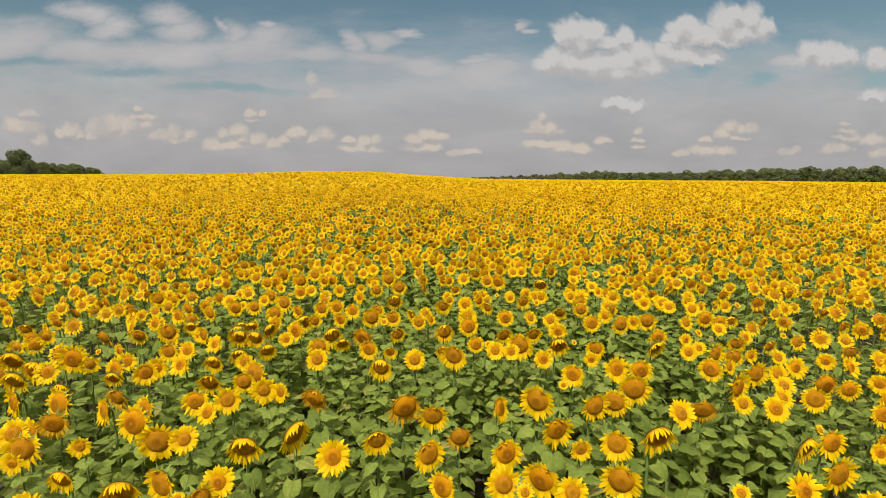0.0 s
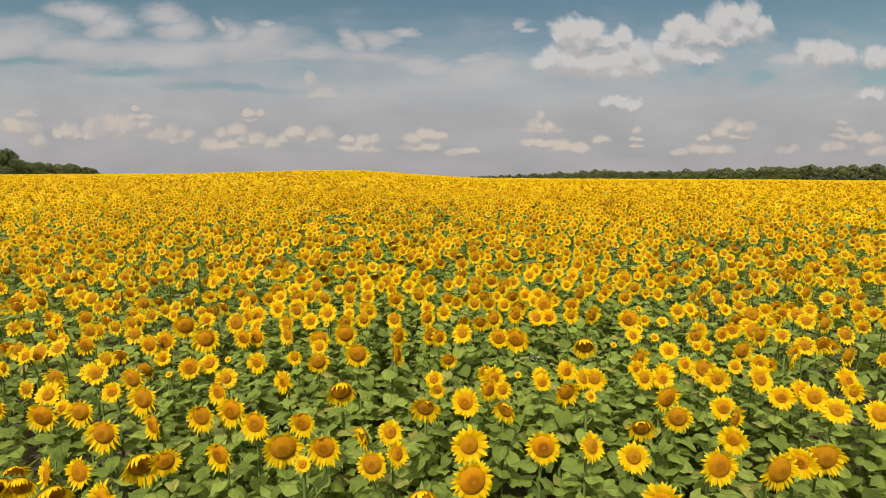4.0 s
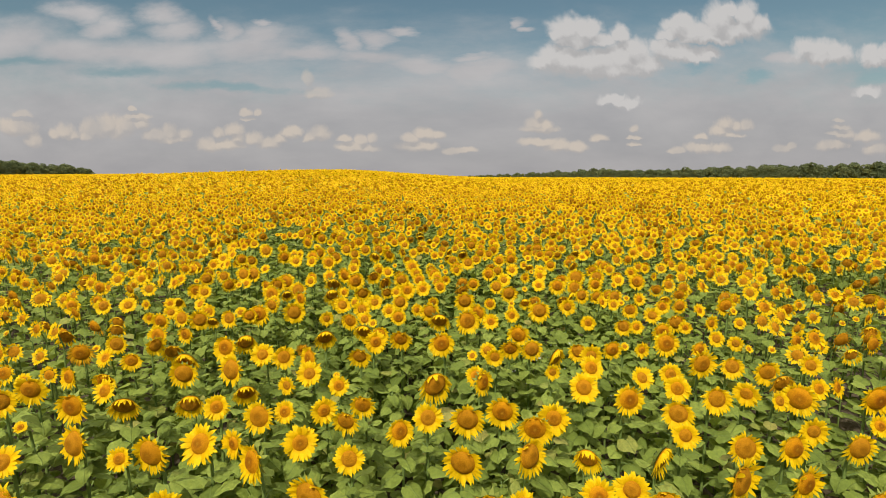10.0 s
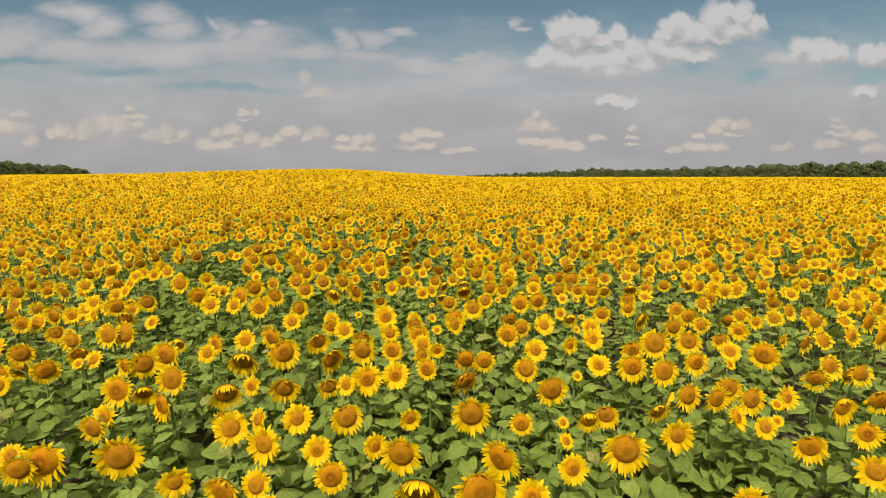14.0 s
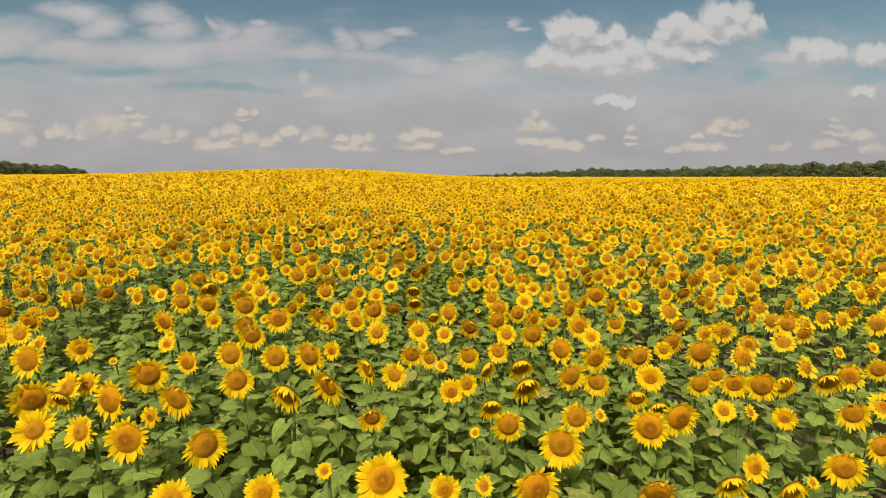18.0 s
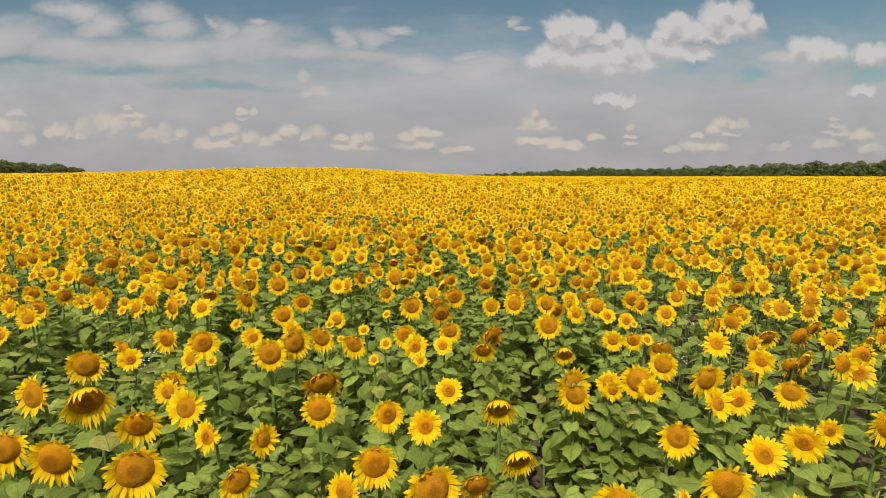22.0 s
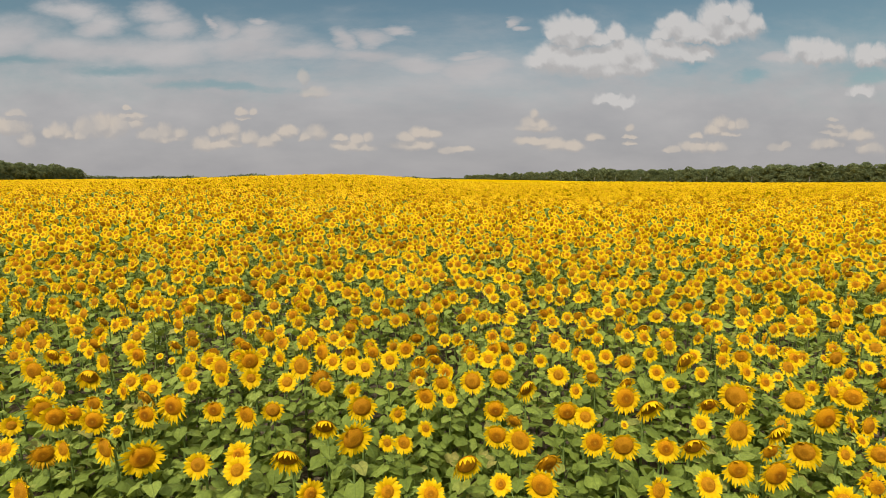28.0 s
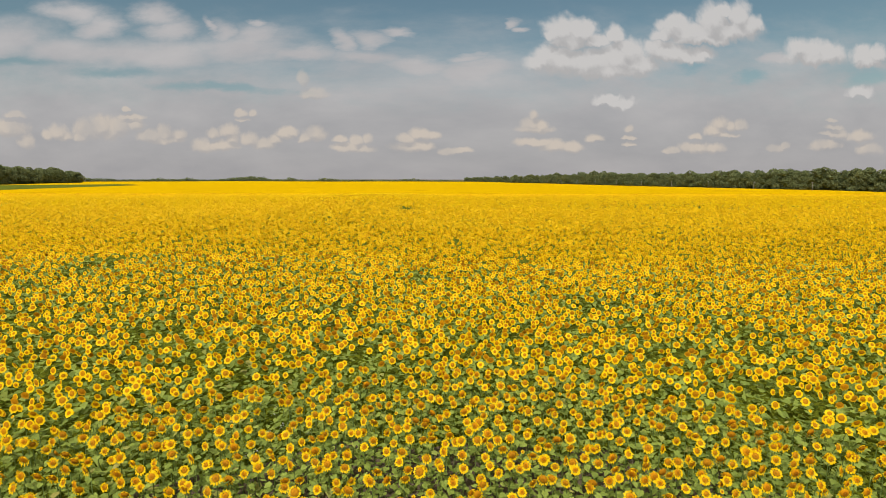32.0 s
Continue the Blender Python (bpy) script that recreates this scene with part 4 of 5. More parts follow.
bed(young=[(3.48, 6.85, 0.09), (-2.53, 6.87, 0.09), (0.11, 6.88, 0.07), (0.64, 6.88, 0.07), (3.04, 6.88, 0.09), (0.98, 7.04, 0.08), (-1.19, 7.08, 0.11), (3.56, 7.09, 0.11), (0.07, 7.09, 0.07), (-1.73, 7.12, 0.09), (-3.98, 7.12, 0.09), (1.44, 7.13, 0.11), (1.86, 7.13, 0.09), (2.05, 7.13, 0.10), (1.35, 7.13, 0.09), (2.48, 7.13, 0.12), (2.85, 7.13, 0.11), (0.54, 7.13, 0.10), (1.01, 7.17, 0.08), (0.51, 7.25, 0.08), (1.23, 7.30, 0.10)],
    full=[(-1.67, 6.87, 0.10), (1.13, 6.88, 0.12), (0.51, 6.92, 0.09), (-4.07, 6.95, 0.11), (-2.51, 7.14, 0.12), (2.08, 7.26, 0.11), (2.50, 7.33, 0.12)],
    nodding=[(-0.69, 6.90, 0.12)],
    buds=[(2.34, 7.14, 0.03), (0.80, 7.19, 0.03), (-2.27, 7.20, 0.03)])
bed(young=[(1.92, 7.33, 0.09), (2.83, 7.37, 0.06), (2.37, 7.44, 0.09), (-2.03, 7.47, 0.09), (-1.60, 7.50, 0.11), (-2.54, 7.58, 0.07), (-1.26, 7.60, 0.08), (2.41, 7.79, 0.10), (-1.11, 7.90, 0.09), (2.84, 7.90, 0.08)],
    full=[(-2.17, 7.37, 0.10), (-1.04, 7.51, 0.11), (0.20, 7.55, 0.09), (1.99, 7.57, 0.11), (-0.36, 7.71, 0.13), (-0.68, 7.72, 0.12), (3.11, 7.80, 0.11), (-2.89, 7.98, 0.10), (-2.78, 8.10, 0.12), (-1.16, 8.14, 0.11), (-2.40, 8.17, 0.13), (0.94, 8.17, 0.13), (-1.97, 8.19, 0.10), (0.75, 8.20, 0.12), (0.10, 8.20, 0.09), (-1.84, 8.24, 0.12), (-0.36, 8.25, 0.12)],
    nodding=[(1.61, 7.96, 0.13)],
    buds=[(-1.89, 7.55, 0.03), (2.71, 7.94, 0.06), (1.89, 7.94, 0.03), (2.41, 8.20, 0.05)])
bed(young=[(2.20, 8.25, 0.10), (0.36, 8.33, 0.11), (3.68, 8.60, 0.08), (4.01, 8.69, 0.07), (2.75, 8.73, 0.07), (-3.42, 8.76, 0.10), (-1.43, 8.78, 0.10), (2.57, 8.79, 0.07), (-2.69, 8.82, 0.09)],
    full=[(2.88, 8.25, 0.11), (-0.01, 8.28, 0.11), (3.19, 8.28, 0.08), (-0.92, 8.31, 0.12), (-1.53, 8.31, 0.12), (3.61, 8.40, 0.11), (3.40, 8.45, 0.10), (-2.85, 8.62, 0.14), (-3.49, 8.70, 0.10), (-1.69, 8.71, 0.11), (-2.28, 8.71, 0.12), (-1.02, 8.71, 0.10), (0.59, 8.72, 0.10), (-0.43, 8.84, 0.11), (-0.79, 8.84, 0.09), (2.41, 8.86, 0.12), (0.77, 8.87, 0.11), (-0.05, 8.91, 0.10)],
    nodding=[(-2.56, 8.48, 0.07), (0.39, 8.76, 0.09)],
    buds=[(2.39, 8.49, 0.06), (-1.20, 8.62, 0.03), (2.91, 8.79, 0.06)])
bed(young=[(1.30, 8.91, 0.10), (1.44, 8.93, 0.10), (-3.16, 9.00, 0.08), (1.74, 9.00, 0.11), (-2.12, 9.03, 0.11), (3.40, 9.05, 0.08), (-1.01, 9.06, 0.08), (-1.28, 9.09, 0.11), (0.17, 9.12, 0.09), (-0.77, 9.17, 0.11), (4.29, 9.22, 0.10), (3.79, 9.22, 0.08), (3.32, 9.26, 0.10), (-1.07, 9.29, 0.07), (-1.33, 9.29, 0.07), (-1.96, 9.29, 0.11), (-0.04, 9.32, 0.09), (-1.76, 9.35, 0.12), (0.96, 9.47, 0.10)],
    full=[(-2.24, 8.96, 0.09), (3.99, 9.03, 0.12), (1.98, 9.04, 0.12), (1.06, 9.06, 0.12), (-1.72, 9.25, 0.12), (-0.81, 9.32, 0.11), (1.13, 9.38, 0.12), (1.52, 9.49, 0.13), (1.88, 9.50, 0.10), (0.78, 9.52, 0.10), (0.59, 9.54, 0.10)],
    buds=[(2.67, 9.29, 0.05), (-0.41, 9.36, 0.05)])
bed(young=[(0.33, 9.57, 0.10), (1.40, 9.63, 0.08), (1.69, 9.65, 0.07), (2.35, 9.80, 0.07), (0.92, 9.89, 0.08), (-0.89, 9.90, 0.10), (1.33, 9.98, 0.10), (1.53, 10.02, 0.09), (3.11, 10.07, 0.08), (-0.04, 10.32, 0.09), (-2.08, 10.32, 0.11)],
    full=[(-0.49, 9.75, 0.11), (0.21, 9.79, 0.10), (-2.28, 9.79, 0.10), (-1.14, 9.81, 0.12), (-1.48, 9.83, 0.12), (-1.88, 9.84, 0.12), (2.71, 9.87, 0.10), (1.12, 9.89, 0.11), (0.74, 9.90, 0.12), (1.66, 9.91, 0.10), (-1.72, 9.94, 0.11), (-0.18, 10.00, 0.12), (2.48, 10.06, 0.10), (2.12, 10.10, 0.13), (-2.32, 10.27, 0.12), (0.63, 10.28, 0.11), (-0.58, 10.31, 0.12)],
    nodding=[(0.43, 9.83, 0.10), (1.80, 10.30, 0.10), (1.37, 10.30, 0.08)],
    buds=[(3.39, 9.93, 0.04)])
bed(young=[(-1.40, 10.33, 0.08), (-0.39, 10.50, 0.10), (-0.78, 10.50, 0.10), (-0.98, 10.51, 0.12), (2.07, 10.54, 0.08), (2.94, 10.59, 0.10), (3.41, 10.64, 0.08), (1.27, 10.78, 0.10), (0.41, 10.80, 0.10), (4.11, 10.87, 0.09), (-0.58, 10.89, 0.09), (-0.32, 10.90, 0.09), (-1.12, 10.97, 0.10)],
    full=[(1.02, 10.34, 0.11), (3.05, 10.40, 0.11), (2.65, 10.40, 0.10), (2.35, 10.40, 0.10), (-1.23, 10.41, 0.13), (-1.79, 10.51, 0.11), (3.56, 10.56, 0.09), (0.25, 10.62, 0.10), (1.12, 10.65, 0.11), (-0.12, 10.75, 0.10), (0.67, 10.77, 0.11), (2.15, 10.83, 0.11), (-0.75, 10.83, 0.11), (0.93, 10.88, 0.11), (-3.23, 10.90, 0.09), (3.92, 10.93, 0.10)],
    buds=[(-2.29, 10.71, 0.04), (3.93, 10.83, 0.04)],
    withered=[(-2.38, 10.47, 0.09)])
bed(young=[(2.97, 10.99, 0.08), (2.83, 11.12, 0.10), (3.41, 11.19, 0.09), (3.57, 11.21, 0.08), (2.35, 11.22, 0.11), (-2.07, 11.23, 0.09), (1.63, 11.25, 0.11), (-0.30, 11.29, 0.08), (-0.71, 11.30, 0.08), (4.43, 11.31, 0.10), (-2.87, 11.41, 0.06), (2.12, 11.41, 0.10), (0.80, 11.45, 0.08), (-3.65, 11.46, 0.12), (2.39, 11.47, 0.09), (1.44, 11.51, 0.07), (-0.57, 11.53, 0.10)],
    full=[(-0.05, 10.98, 0.10), (-2.18, 11.01, 0.13), (3.71, 11.03, 0.12), (3.16, 11.04, 0.11), (1.87, 11.04, 0.11), (2.52, 11.04, 0.11), (-3.17, 11.25, 0.12), (0.82, 11.35, 0.11), (-2.56, 11.50, 0.10), (-1.64, 11.55, 0.11)],
    nodding=[(-1.80, 11.00, 0.11), (-1.33, 11.02, 0.10), (-1.00, 11.19, 0.10), (0.44, 11.32, 0.13)],
    buds=[(-0.34, 11.47, 0.02)])
bed(young=[(1.77, 11.61, 0.10), (1.01, 11.85, 0.09), (1.89, 11.88, 0.11), (-0.92, 11.89, 0.10), (-1.11, 11.95, 0.10), (2.38, 11.99, 0.08), (0.95, 12.00, 0.08), (3.36, 12.14, 0.08), (-0.16, 12.25, 0.10), (3.23, 12.28, 0.09)],
    full=[(2.98, 11.61, 0.10), (-1.27, 11.63, 0.12), (2.78, 11.69, 0.12), (-0.65, 11.87, 0.12), (-0.23, 11.89, 0.10), (1.79, 11.97, 0.10), (2.91, 12.00, 0.08), (2.10, 12.01, 0.09), (1.35, 12.04, 0.11), (1.16, 12.06, 0.10), (-1.56, 12.15, 0.13), (2.66, 12.17, 0.12), (0.55, 12.21, 0.13), (0.11, 12.34, 0.11)],
    nodding=[(-1.76, 11.82, 0.12), (1.53, 11.85, 0.11), (-1.43, 12.28, 0.11), (-0.67, 12.40, 0.12)],
    buds=[(0.82, 11.90, 0.05), (3.39, 12.01, 0.04), (2.26, 12.09, 0.04)],
    withered=[(-0.78, 12.05, 0.06)])
bed(young=[(3.09, 12.60, 0.07), (2.57, 12.63, 0.07), (3.75, 12.73, 0.07), (3.42, 12.75, 0.10), (2.10, 12.78, 0.09), (1.06, 12.84, 0.09), (-0.33, 12.95, 0.09), (-0.79, 12.98, 0.09), (-2.80, 13.04, 0.07), (1.30, 13.05, 0.08), (3.54, 13.20, 0.08)],
    full=[(1.30, 12.43, 0.11), (-0.11, 12.44, 0.09), (-2.37, 12.47, 0.11), (-2.11, 12.51, 0.10), (2.79, 12.51, 0.11), (2.46, 12.66, 0.10), (0.81, 12.90, 0.13), (-0.49, 12.91, 0.10), (-2.61, 12.95, 0.11), (-2.19, 12.98, 0.11), (0.02, 13.02, 0.10), (-1.89, 13.03, 0.11), (-2.42, 13.04, 0.10), (-1.70, 13.10, 0.06), (0.97, 13.17, 0.11), (-1.60, 13.20, 0.12)],
    nodding=[(-0.31, 12.56, 0.11), (-2.02, 12.90, 0.07), (0.47, 12.91, 0.12)],
    buds=[(-0.21, 12.82, 0.05), (3.90, 13.18, 0.05)])
bed(young=[(-1.85, 13.23, 0.07), (-2.68, 13.25, 0.08), (-0.10, 13.25, 0.08), (0.22, 13.28, 0.07), (-0.43, 13.33, 0.10), (2.05, 13.38, 0.11), (2.62, 13.44, 0.08), (-0.71, 13.51, 0.10), (2.50, 13.56, 0.08), (-3.15, 13.58, 0.07), (-3.37, 13.58, 0.11), (0.41, 13.59, 0.08), (-0.53, 13.59, 0.08), (-2.86, 13.61, 0.07), (-0.33, 13.61, 0.09)],
    full=[(0.37, 13.22, 0.11), (-1.20, 13.23, 0.12), (1.68, 13.24, 0.12), (2.74, 13.24, 0.10), (3.17, 13.36, 0.09), (3.95, 13.38, 0.11), (3.39, 13.39, 0.10), (1.12, 13.51, 0.08), (-1.56, 13.53, 0.10), (-0.75, 13.60, 0.11), (1.69, 13.61, 0.09), (0.02, 13.62, 0.10)],
    nodding=[(1.57, 13.55, 0.04), (2.04, 13.65, 0.06)],
    buds=[(1.34, 13.34, 0.05), (2.74, 13.52, 0.04), (1.37, 13.53, 0.04)])
bed(young=[(-1.58, 13.66, 0.08), (-0.07, 14.07, 0.07), (-0.77, 14.08, 0.08), (0.04, 14.20, 0.11), (0.26, 14.25, 0.10), (1.90, 14.40, 0.10)],
    full=[(0.79, 13.66, 0.12), (2.53, 13.81, 0.09), (2.75, 13.81, 0.10), (-1.27, 13.83, 0.12), (2.33, 13.87, 0.10), (1.41, 13.99, 0.11), (-0.55, 14.05, 0.11), (-1.75, 14.06, 0.12), (-1.45, 14.23, 0.12), (2.34, 14.27, 0.11), (1.29, 14.33, 0.09), (0.53, 14.36, 0.10), (2.16, 14.37, 0.11), (2.70, 14.44, 0.10), (-1.95, 14.49, 0.10), (0.97, 14.50, 0.10), (-1.84, 14.51, 0.11)],
    nodding=[(2.17, 13.80, 0.05), (-1.54, 13.99, 0.09), (-0.95, 13.99, 0.12), (-0.20, 14.07, 0.09)],
    buds=[(2.90, 13.73, 0.04), (1.66, 14.20, 0.04), (2.96, 14.40, 0.05), (-2.38, 14.55, 0.05)],
    withered=[(0.79, 14.15, 0.10)])
bed(young=[(-2.29, 14.61, 0.09), (1.46, 14.72, 0.10), (-1.40, 14.72, 0.09), (0.59, 14.74, 0.08), (1.76, 14.83, 0.09), (0.46, 14.87, 0.09), (3.71, 14.87, 0.07), (2.03, 14.98, 0.10), (-1.19, 15.03, 0.10), (3.51, 15.16, 0.10)],
    full=[(3.38, 14.58, 0.11), (0.46, 14.62, 0.09), (2.27, 14.72, 0.11), (-1.73, 14.73, 0.13), (-0.74, 14.75, 0.13), (-0.08, 14.76, 0.11), (0.21, 14.76, 0.11), (2.54, 14.87, 0.13), (2.85, 14.90, 0.12), (3.18, 14.91, 0.09), (-1.43, 14.96, 0.10), (-0.10, 15.04, 0.10), (-2.81, 15.07, 0.10), (1.26, 15.11, 0.10), (-0.95, 15.12, 0.12), (0.43, 15.14, 0.10)],
    nodding=[(-1.02, 14.57, 0.13), (-0.32, 14.59, 0.12), (-1.77, 14.95, 0.08), (-0.53, 15.00, 0.12), (2.55, 15.03, 0.10)],
    withered=[(0.83, 14.55, 0.09)])
bed(young=[(0.13, 15.18, 0.09), (2.08, 15.26, 0.10), (-0.31, 15.26, 0.09), (1.67, 15.36, 0.10), (3.82, 15.38, 0.08), (0.75, 15.39, 0.09), (-0.89, 15.54, 0.09), (-2.34, 15.57, 0.09), (0.34, 15.58, 0.07), (-0.50, 15.58, 0.08), (0.05, 15.69, 0.12), (1.90, 15.72, 0.08)],
    full=[(-2.58, 15.23, 0.12), (-2.44, 15.26, 0.12), (2.93, 15.27, 0.10), (1.41, 15.30, 0.10), (-0.47, 15.39, 0.09), (0.34, 15.40, 0.09), (0.76, 15.60, 0.11), (2.37, 15.71, 0.09), (2.70, 15.88, 0.06), (0.97, 15.96, 0.12), (-0.97, 16.00, 0.12)],
    nodding=[(1.96, 15.54, 0.07), (1.72, 15.59, 0.08)],
    buds=[(1.92, 15.23, 0.04), (0.59, 15.27, 0.05), (2.10, 15.59, 0.03), (0.51, 15.63, 0.05), (-0.25, 15.75, 0.04), (0.53, 16.06, 0.03)],
    withered=[(1.34, 15.55, 0.09)])
bed(young=[(-1.72, 16.15, 0.11), (-2.02, 16.18, 0.11), (2.39, 16.18, 0.07), (2.08, 16.27, 0.07), (-1.44, 16.29, 0.06), (0.38, 16.57, 0.08), (0.52, 16.67, 0.07)],
    full=[(-1.44, 16.07, 0.12), (1.53, 16.11, 0.10), (0.72, 16.15, 0.10), (1.14, 16.22, 0.09), (1.75, 16.22, 0.11), (2.83, 16.23, 0.10), (-1.83, 16.54, 0.12), (-1.40, 16.55, 0.12), (-2.37, 16.56, 0.12), (2.54, 16.61, 0.10), (2.12, 16.63, 0.08), (2.35, 16.65, 0.10), (1.43, 16.69, 0.10), (-0.40, 16.70, 0.13)],
    nodding=[(-0.08, 16.25, 0.09), (1.69, 16.31, 0.07), (0.66, 16.36, 0.09), (1.62, 16.45, 0.05), (-2.15, 16.53, 0.08), (-0.68, 16.59, 0.13), (2.69, 16.62, 0.09), (0.91, 16.64, 0.11), (3.04, 16.66, 0.10)],
    buds=[(1.30, 16.25, 0.04), (2.21, 16.28, 0.06)])
bed(young=[(-2.20, 16.71, 0.11), (1.83, 16.75, 0.09), (-2.12, 16.75, 0.08), (0.01, 16.84, 0.09), (2.14, 17.24, 0.08), (-0.54, 17.31, 0.07)],
    full=[(2.30, 16.77, 0.08), (-1.09, 16.79, 0.12), (1.27, 16.79, 0.10), (3.55, 16.84, 0.09), (-1.80, 16.91, 0.12), (1.55, 17.11, 0.11), (0.26, 17.12, 0.08), (-1.61, 17.12, 0.10), (1.88, 17.13, 0.11), (0.56, 17.17, 0.10), (-0.98, 17.20, 0.12), (2.42, 17.21, 0.12), (0.12, 17.21, 0.10), (-2.91, 17.22, 0.14), (-0.70, 17.23, 0.12), (0.80, 17.25, 0.09), (1.34, 17.28, 0.10), (-1.34, 17.28, 0.13)],
    nodding=[(0.67, 16.91, 0.07), (0.93, 16.96, 0.11), (-0.20, 16.96, 0.11)],
    buds=[(0.32, 17.00, 0.05), (-2.22, 17.14, 0.03), (3.51, 17.18, 0.05), (3.83, 17.27, 0.06), (0.18, 17.40, 0.05)])
bed(young=[(-2.66, 17.43, 0.11), (-1.98, 17.50, 0.08), (-3.09, 17.54, 0.06), (0.93, 17.64, 0.10), (0.38, 17.64, 0.07), (-0.22, 17.73, 0.11), (0.13, 17.73, 0.09), (-1.84, 18.09, 0.07)],
    full=[(1.15, 17.64, 0.11), (-1.36, 17.69, 0.11), (1.61, 17.85, 0.11), (1.99, 17.87, 0.09), (1.41, 17.95, 0.07), (-0.72, 17.96, 0.05), (-1.53, 17.97, 0.11), (0.87, 18.00, 0.10), (1.22, 18.04, 0.10), (-0.45, 18.06, 0.11), (-2.31, 18.13, 0.13), (-1.23, 18.16, 0.12), (-0.83, 18.21, 0.12), (1.10, 18.22, 0.10), (0.45, 18.26, 0.10), (1.65, 18.35, 0.11)],
    nodding=[(0.27, 18.12, 0.06)],
    buds=[(-2.03, 17.71, 0.05), (-0.75, 17.85, 0.03), (2.06, 18.05, 0.05), (-1.38, 18.15, 0.05), (0.71, 18.31, 0.03)],
    withered=[(0.63, 17.85, 0.10), (0.13, 17.90, 0.10)])
bed(young=[(-0.71, 18.39, 0.08), (2.37, 18.40, 0.08), (1.27, 18.62, 0.10), (1.54, 18.72, 0.10), (-1.24, 18.79, 0.08), (1.72, 18.80, 0.07), (-1.49, 18.83, 0.08), (2.41, 18.87, 0.09), (-0.39, 18.91, 0.09), (-2.86, 19.04, 0.09), (1.31, 19.11, 0.09), (1.45, 19.14, 0.08), (-1.77, 19.16, 0.11)],
    full=[(0.97, 18.40, 0.10), (2.09, 18.40, 0.10), (-0.33, 18.41, 0.12), (-1.22, 18.47, 0.09), (-1.73, 18.58, 0.12), (-0.60, 18.59, 0.10), (-2.16, 18.68, 0.12), (-2.49, 18.76, 0.11), (0.90, 18.77, 0.10), (2.88, 18.82, 0.08), (2.12, 18.87, 0.12), (-3.09, 18.95, 0.08), (-1.96, 18.98, 0.12), (-0.58, 19.04, 0.10), (-1.01, 19.11, 0.11)],
    nodding=[(2.37, 18.53, 0.08), (0.07, 18.61, 0.10), (0.05, 19.10, 0.11)],
    withered=[(-0.13, 18.42, 0.08)])
bed(young=[(2.68, 19.20, 0.07), (0.77, 19.28, 0.07), (0.99, 19.29, 0.08), (-0.25, 19.31, 0.09), (-1.99, 19.34, 0.08), (0.76, 19.37, 0.08), (-2.07, 19.83, 0.08), (-2.54, 19.85, 0.08), (-0.50, 20.03, 0.09), (-0.26, 20.04, 0.08)],
    full=[(1.84, 19.22, 0.09), (0.53, 19.23, 0.10), (-3.03, 19.23, 0.10), (-2.79, 19.34, 0.12), (0.53, 19.38, 0.11), (0.97, 19.41, 0.10), (-2.05, 19.45, 0.10), (-2.80, 19.78, 0.12), (-1.57, 19.95, 0.14), (-2.65, 20.04, 0.12), (-0.95, 20.10, 0.10), (1.23, 20.11, 0.08)],
    nodding=[(-2.41, 19.27, 0.13), (0.62, 19.86, 0.08), (0.04, 19.95, 0.09)],
    buds=[(-3.25, 19.27, 0.05), (-3.34, 19.27, 0.06), (-0.44, 19.79, 0.05), (-0.77, 19.80, 0.04), (-1.92, 19.82, 0.04), (-0.73, 20.12, 0.06)],
    withered=[(-1.05, 19.46, 0.12)])
bed(young=[(1.06, 20.12, 0.09), (-1.81, 20.26, 0.08), (-1.53, 20.43, 0.07), (1.35, 20.57, 0.08), (-1.21, 20.67, 0.08), (1.21, 20.70, 0.08), (1.78, 20.75, 0.10), (0.97, 20.77, 0.09), (0.96, 21.04, 0.06)],
    full=[(-1.45, 20.16, 0.12), (-2.14, 20.18, 0.13), (-1.24, 20.26, 0.11), (-2.47, 20.27, 0.10), (-0.57, 20.29, 0.09), (-0.22, 20.37, 0.10), (0.65, 20.48, 0.11), (-1.75, 20.85, 0.11), (1.20, 20.96, 0.08), (1.64, 21.03, 0.08), (0.23, 21.03, 0.09), (0.77, 21.09, 0.09)],
    buds=[(1.35, 20.14, 0.06), (-1.08, 20.20, 0.02), (-0.92, 20.43, 0.06), (1.38, 20.47, 0.03), (1.68, 20.49, 0.03), (-1.26, 20.57, 0.04), (-2.02, 20.61, 0.05), (-0.77, 20.83, 0.04), (-3.30, 21.05, 0.05)],
    withered=[(0.12, 20.21, 0.11), (-0.28, 20.85, 0.10)])
bed(young=[(-2.58, 21.10, 0.11), (-3.21, 21.13, 0.11), (1.00, 21.21, 0.09), (-3.47, 21.28, 0.07), (-1.30, 21.87, 0.10), (-3.74, 21.95, 0.09), (-2.82, 22.04, 0.09)],
    full=[(0.45, 21.10, 0.10), (-0.57, 21.10, 0.13), (-2.88, 21.15, 0.11), (1.67, 21.22, 0.11), (0.77, 21.25, 0.08), (2.12, 21.27, 0.09), (-3.70, 21.32, 0.11), (-2.23, 21.37, 0.13), (-3.25, 21.43, 0.11), (1.39, 21.88, 0.09), (1.28, 21.94, 0.09), (1.01, 21.95, 0.10), (-2.14, 21.96, 0.13), (0.58, 22.02, 0.06), (-0.17, 22.08, 0.08), (-3.40, 22.09, 0.12), (-3.05, 22.10, 0.11)],
    nodding=[(-0.28, 21.85, 0.10), (0.82, 21.93, 0.09), (-0.70, 22.05, 0.07)],
    buds=[(1.21, 21.14, 0.06), (-2.87, 21.33, 0.06), (-3.93, 21.43, 0.04)],
    withered=[(-0.29, 21.14, 0.10), (0.24, 21.87, 0.09)])
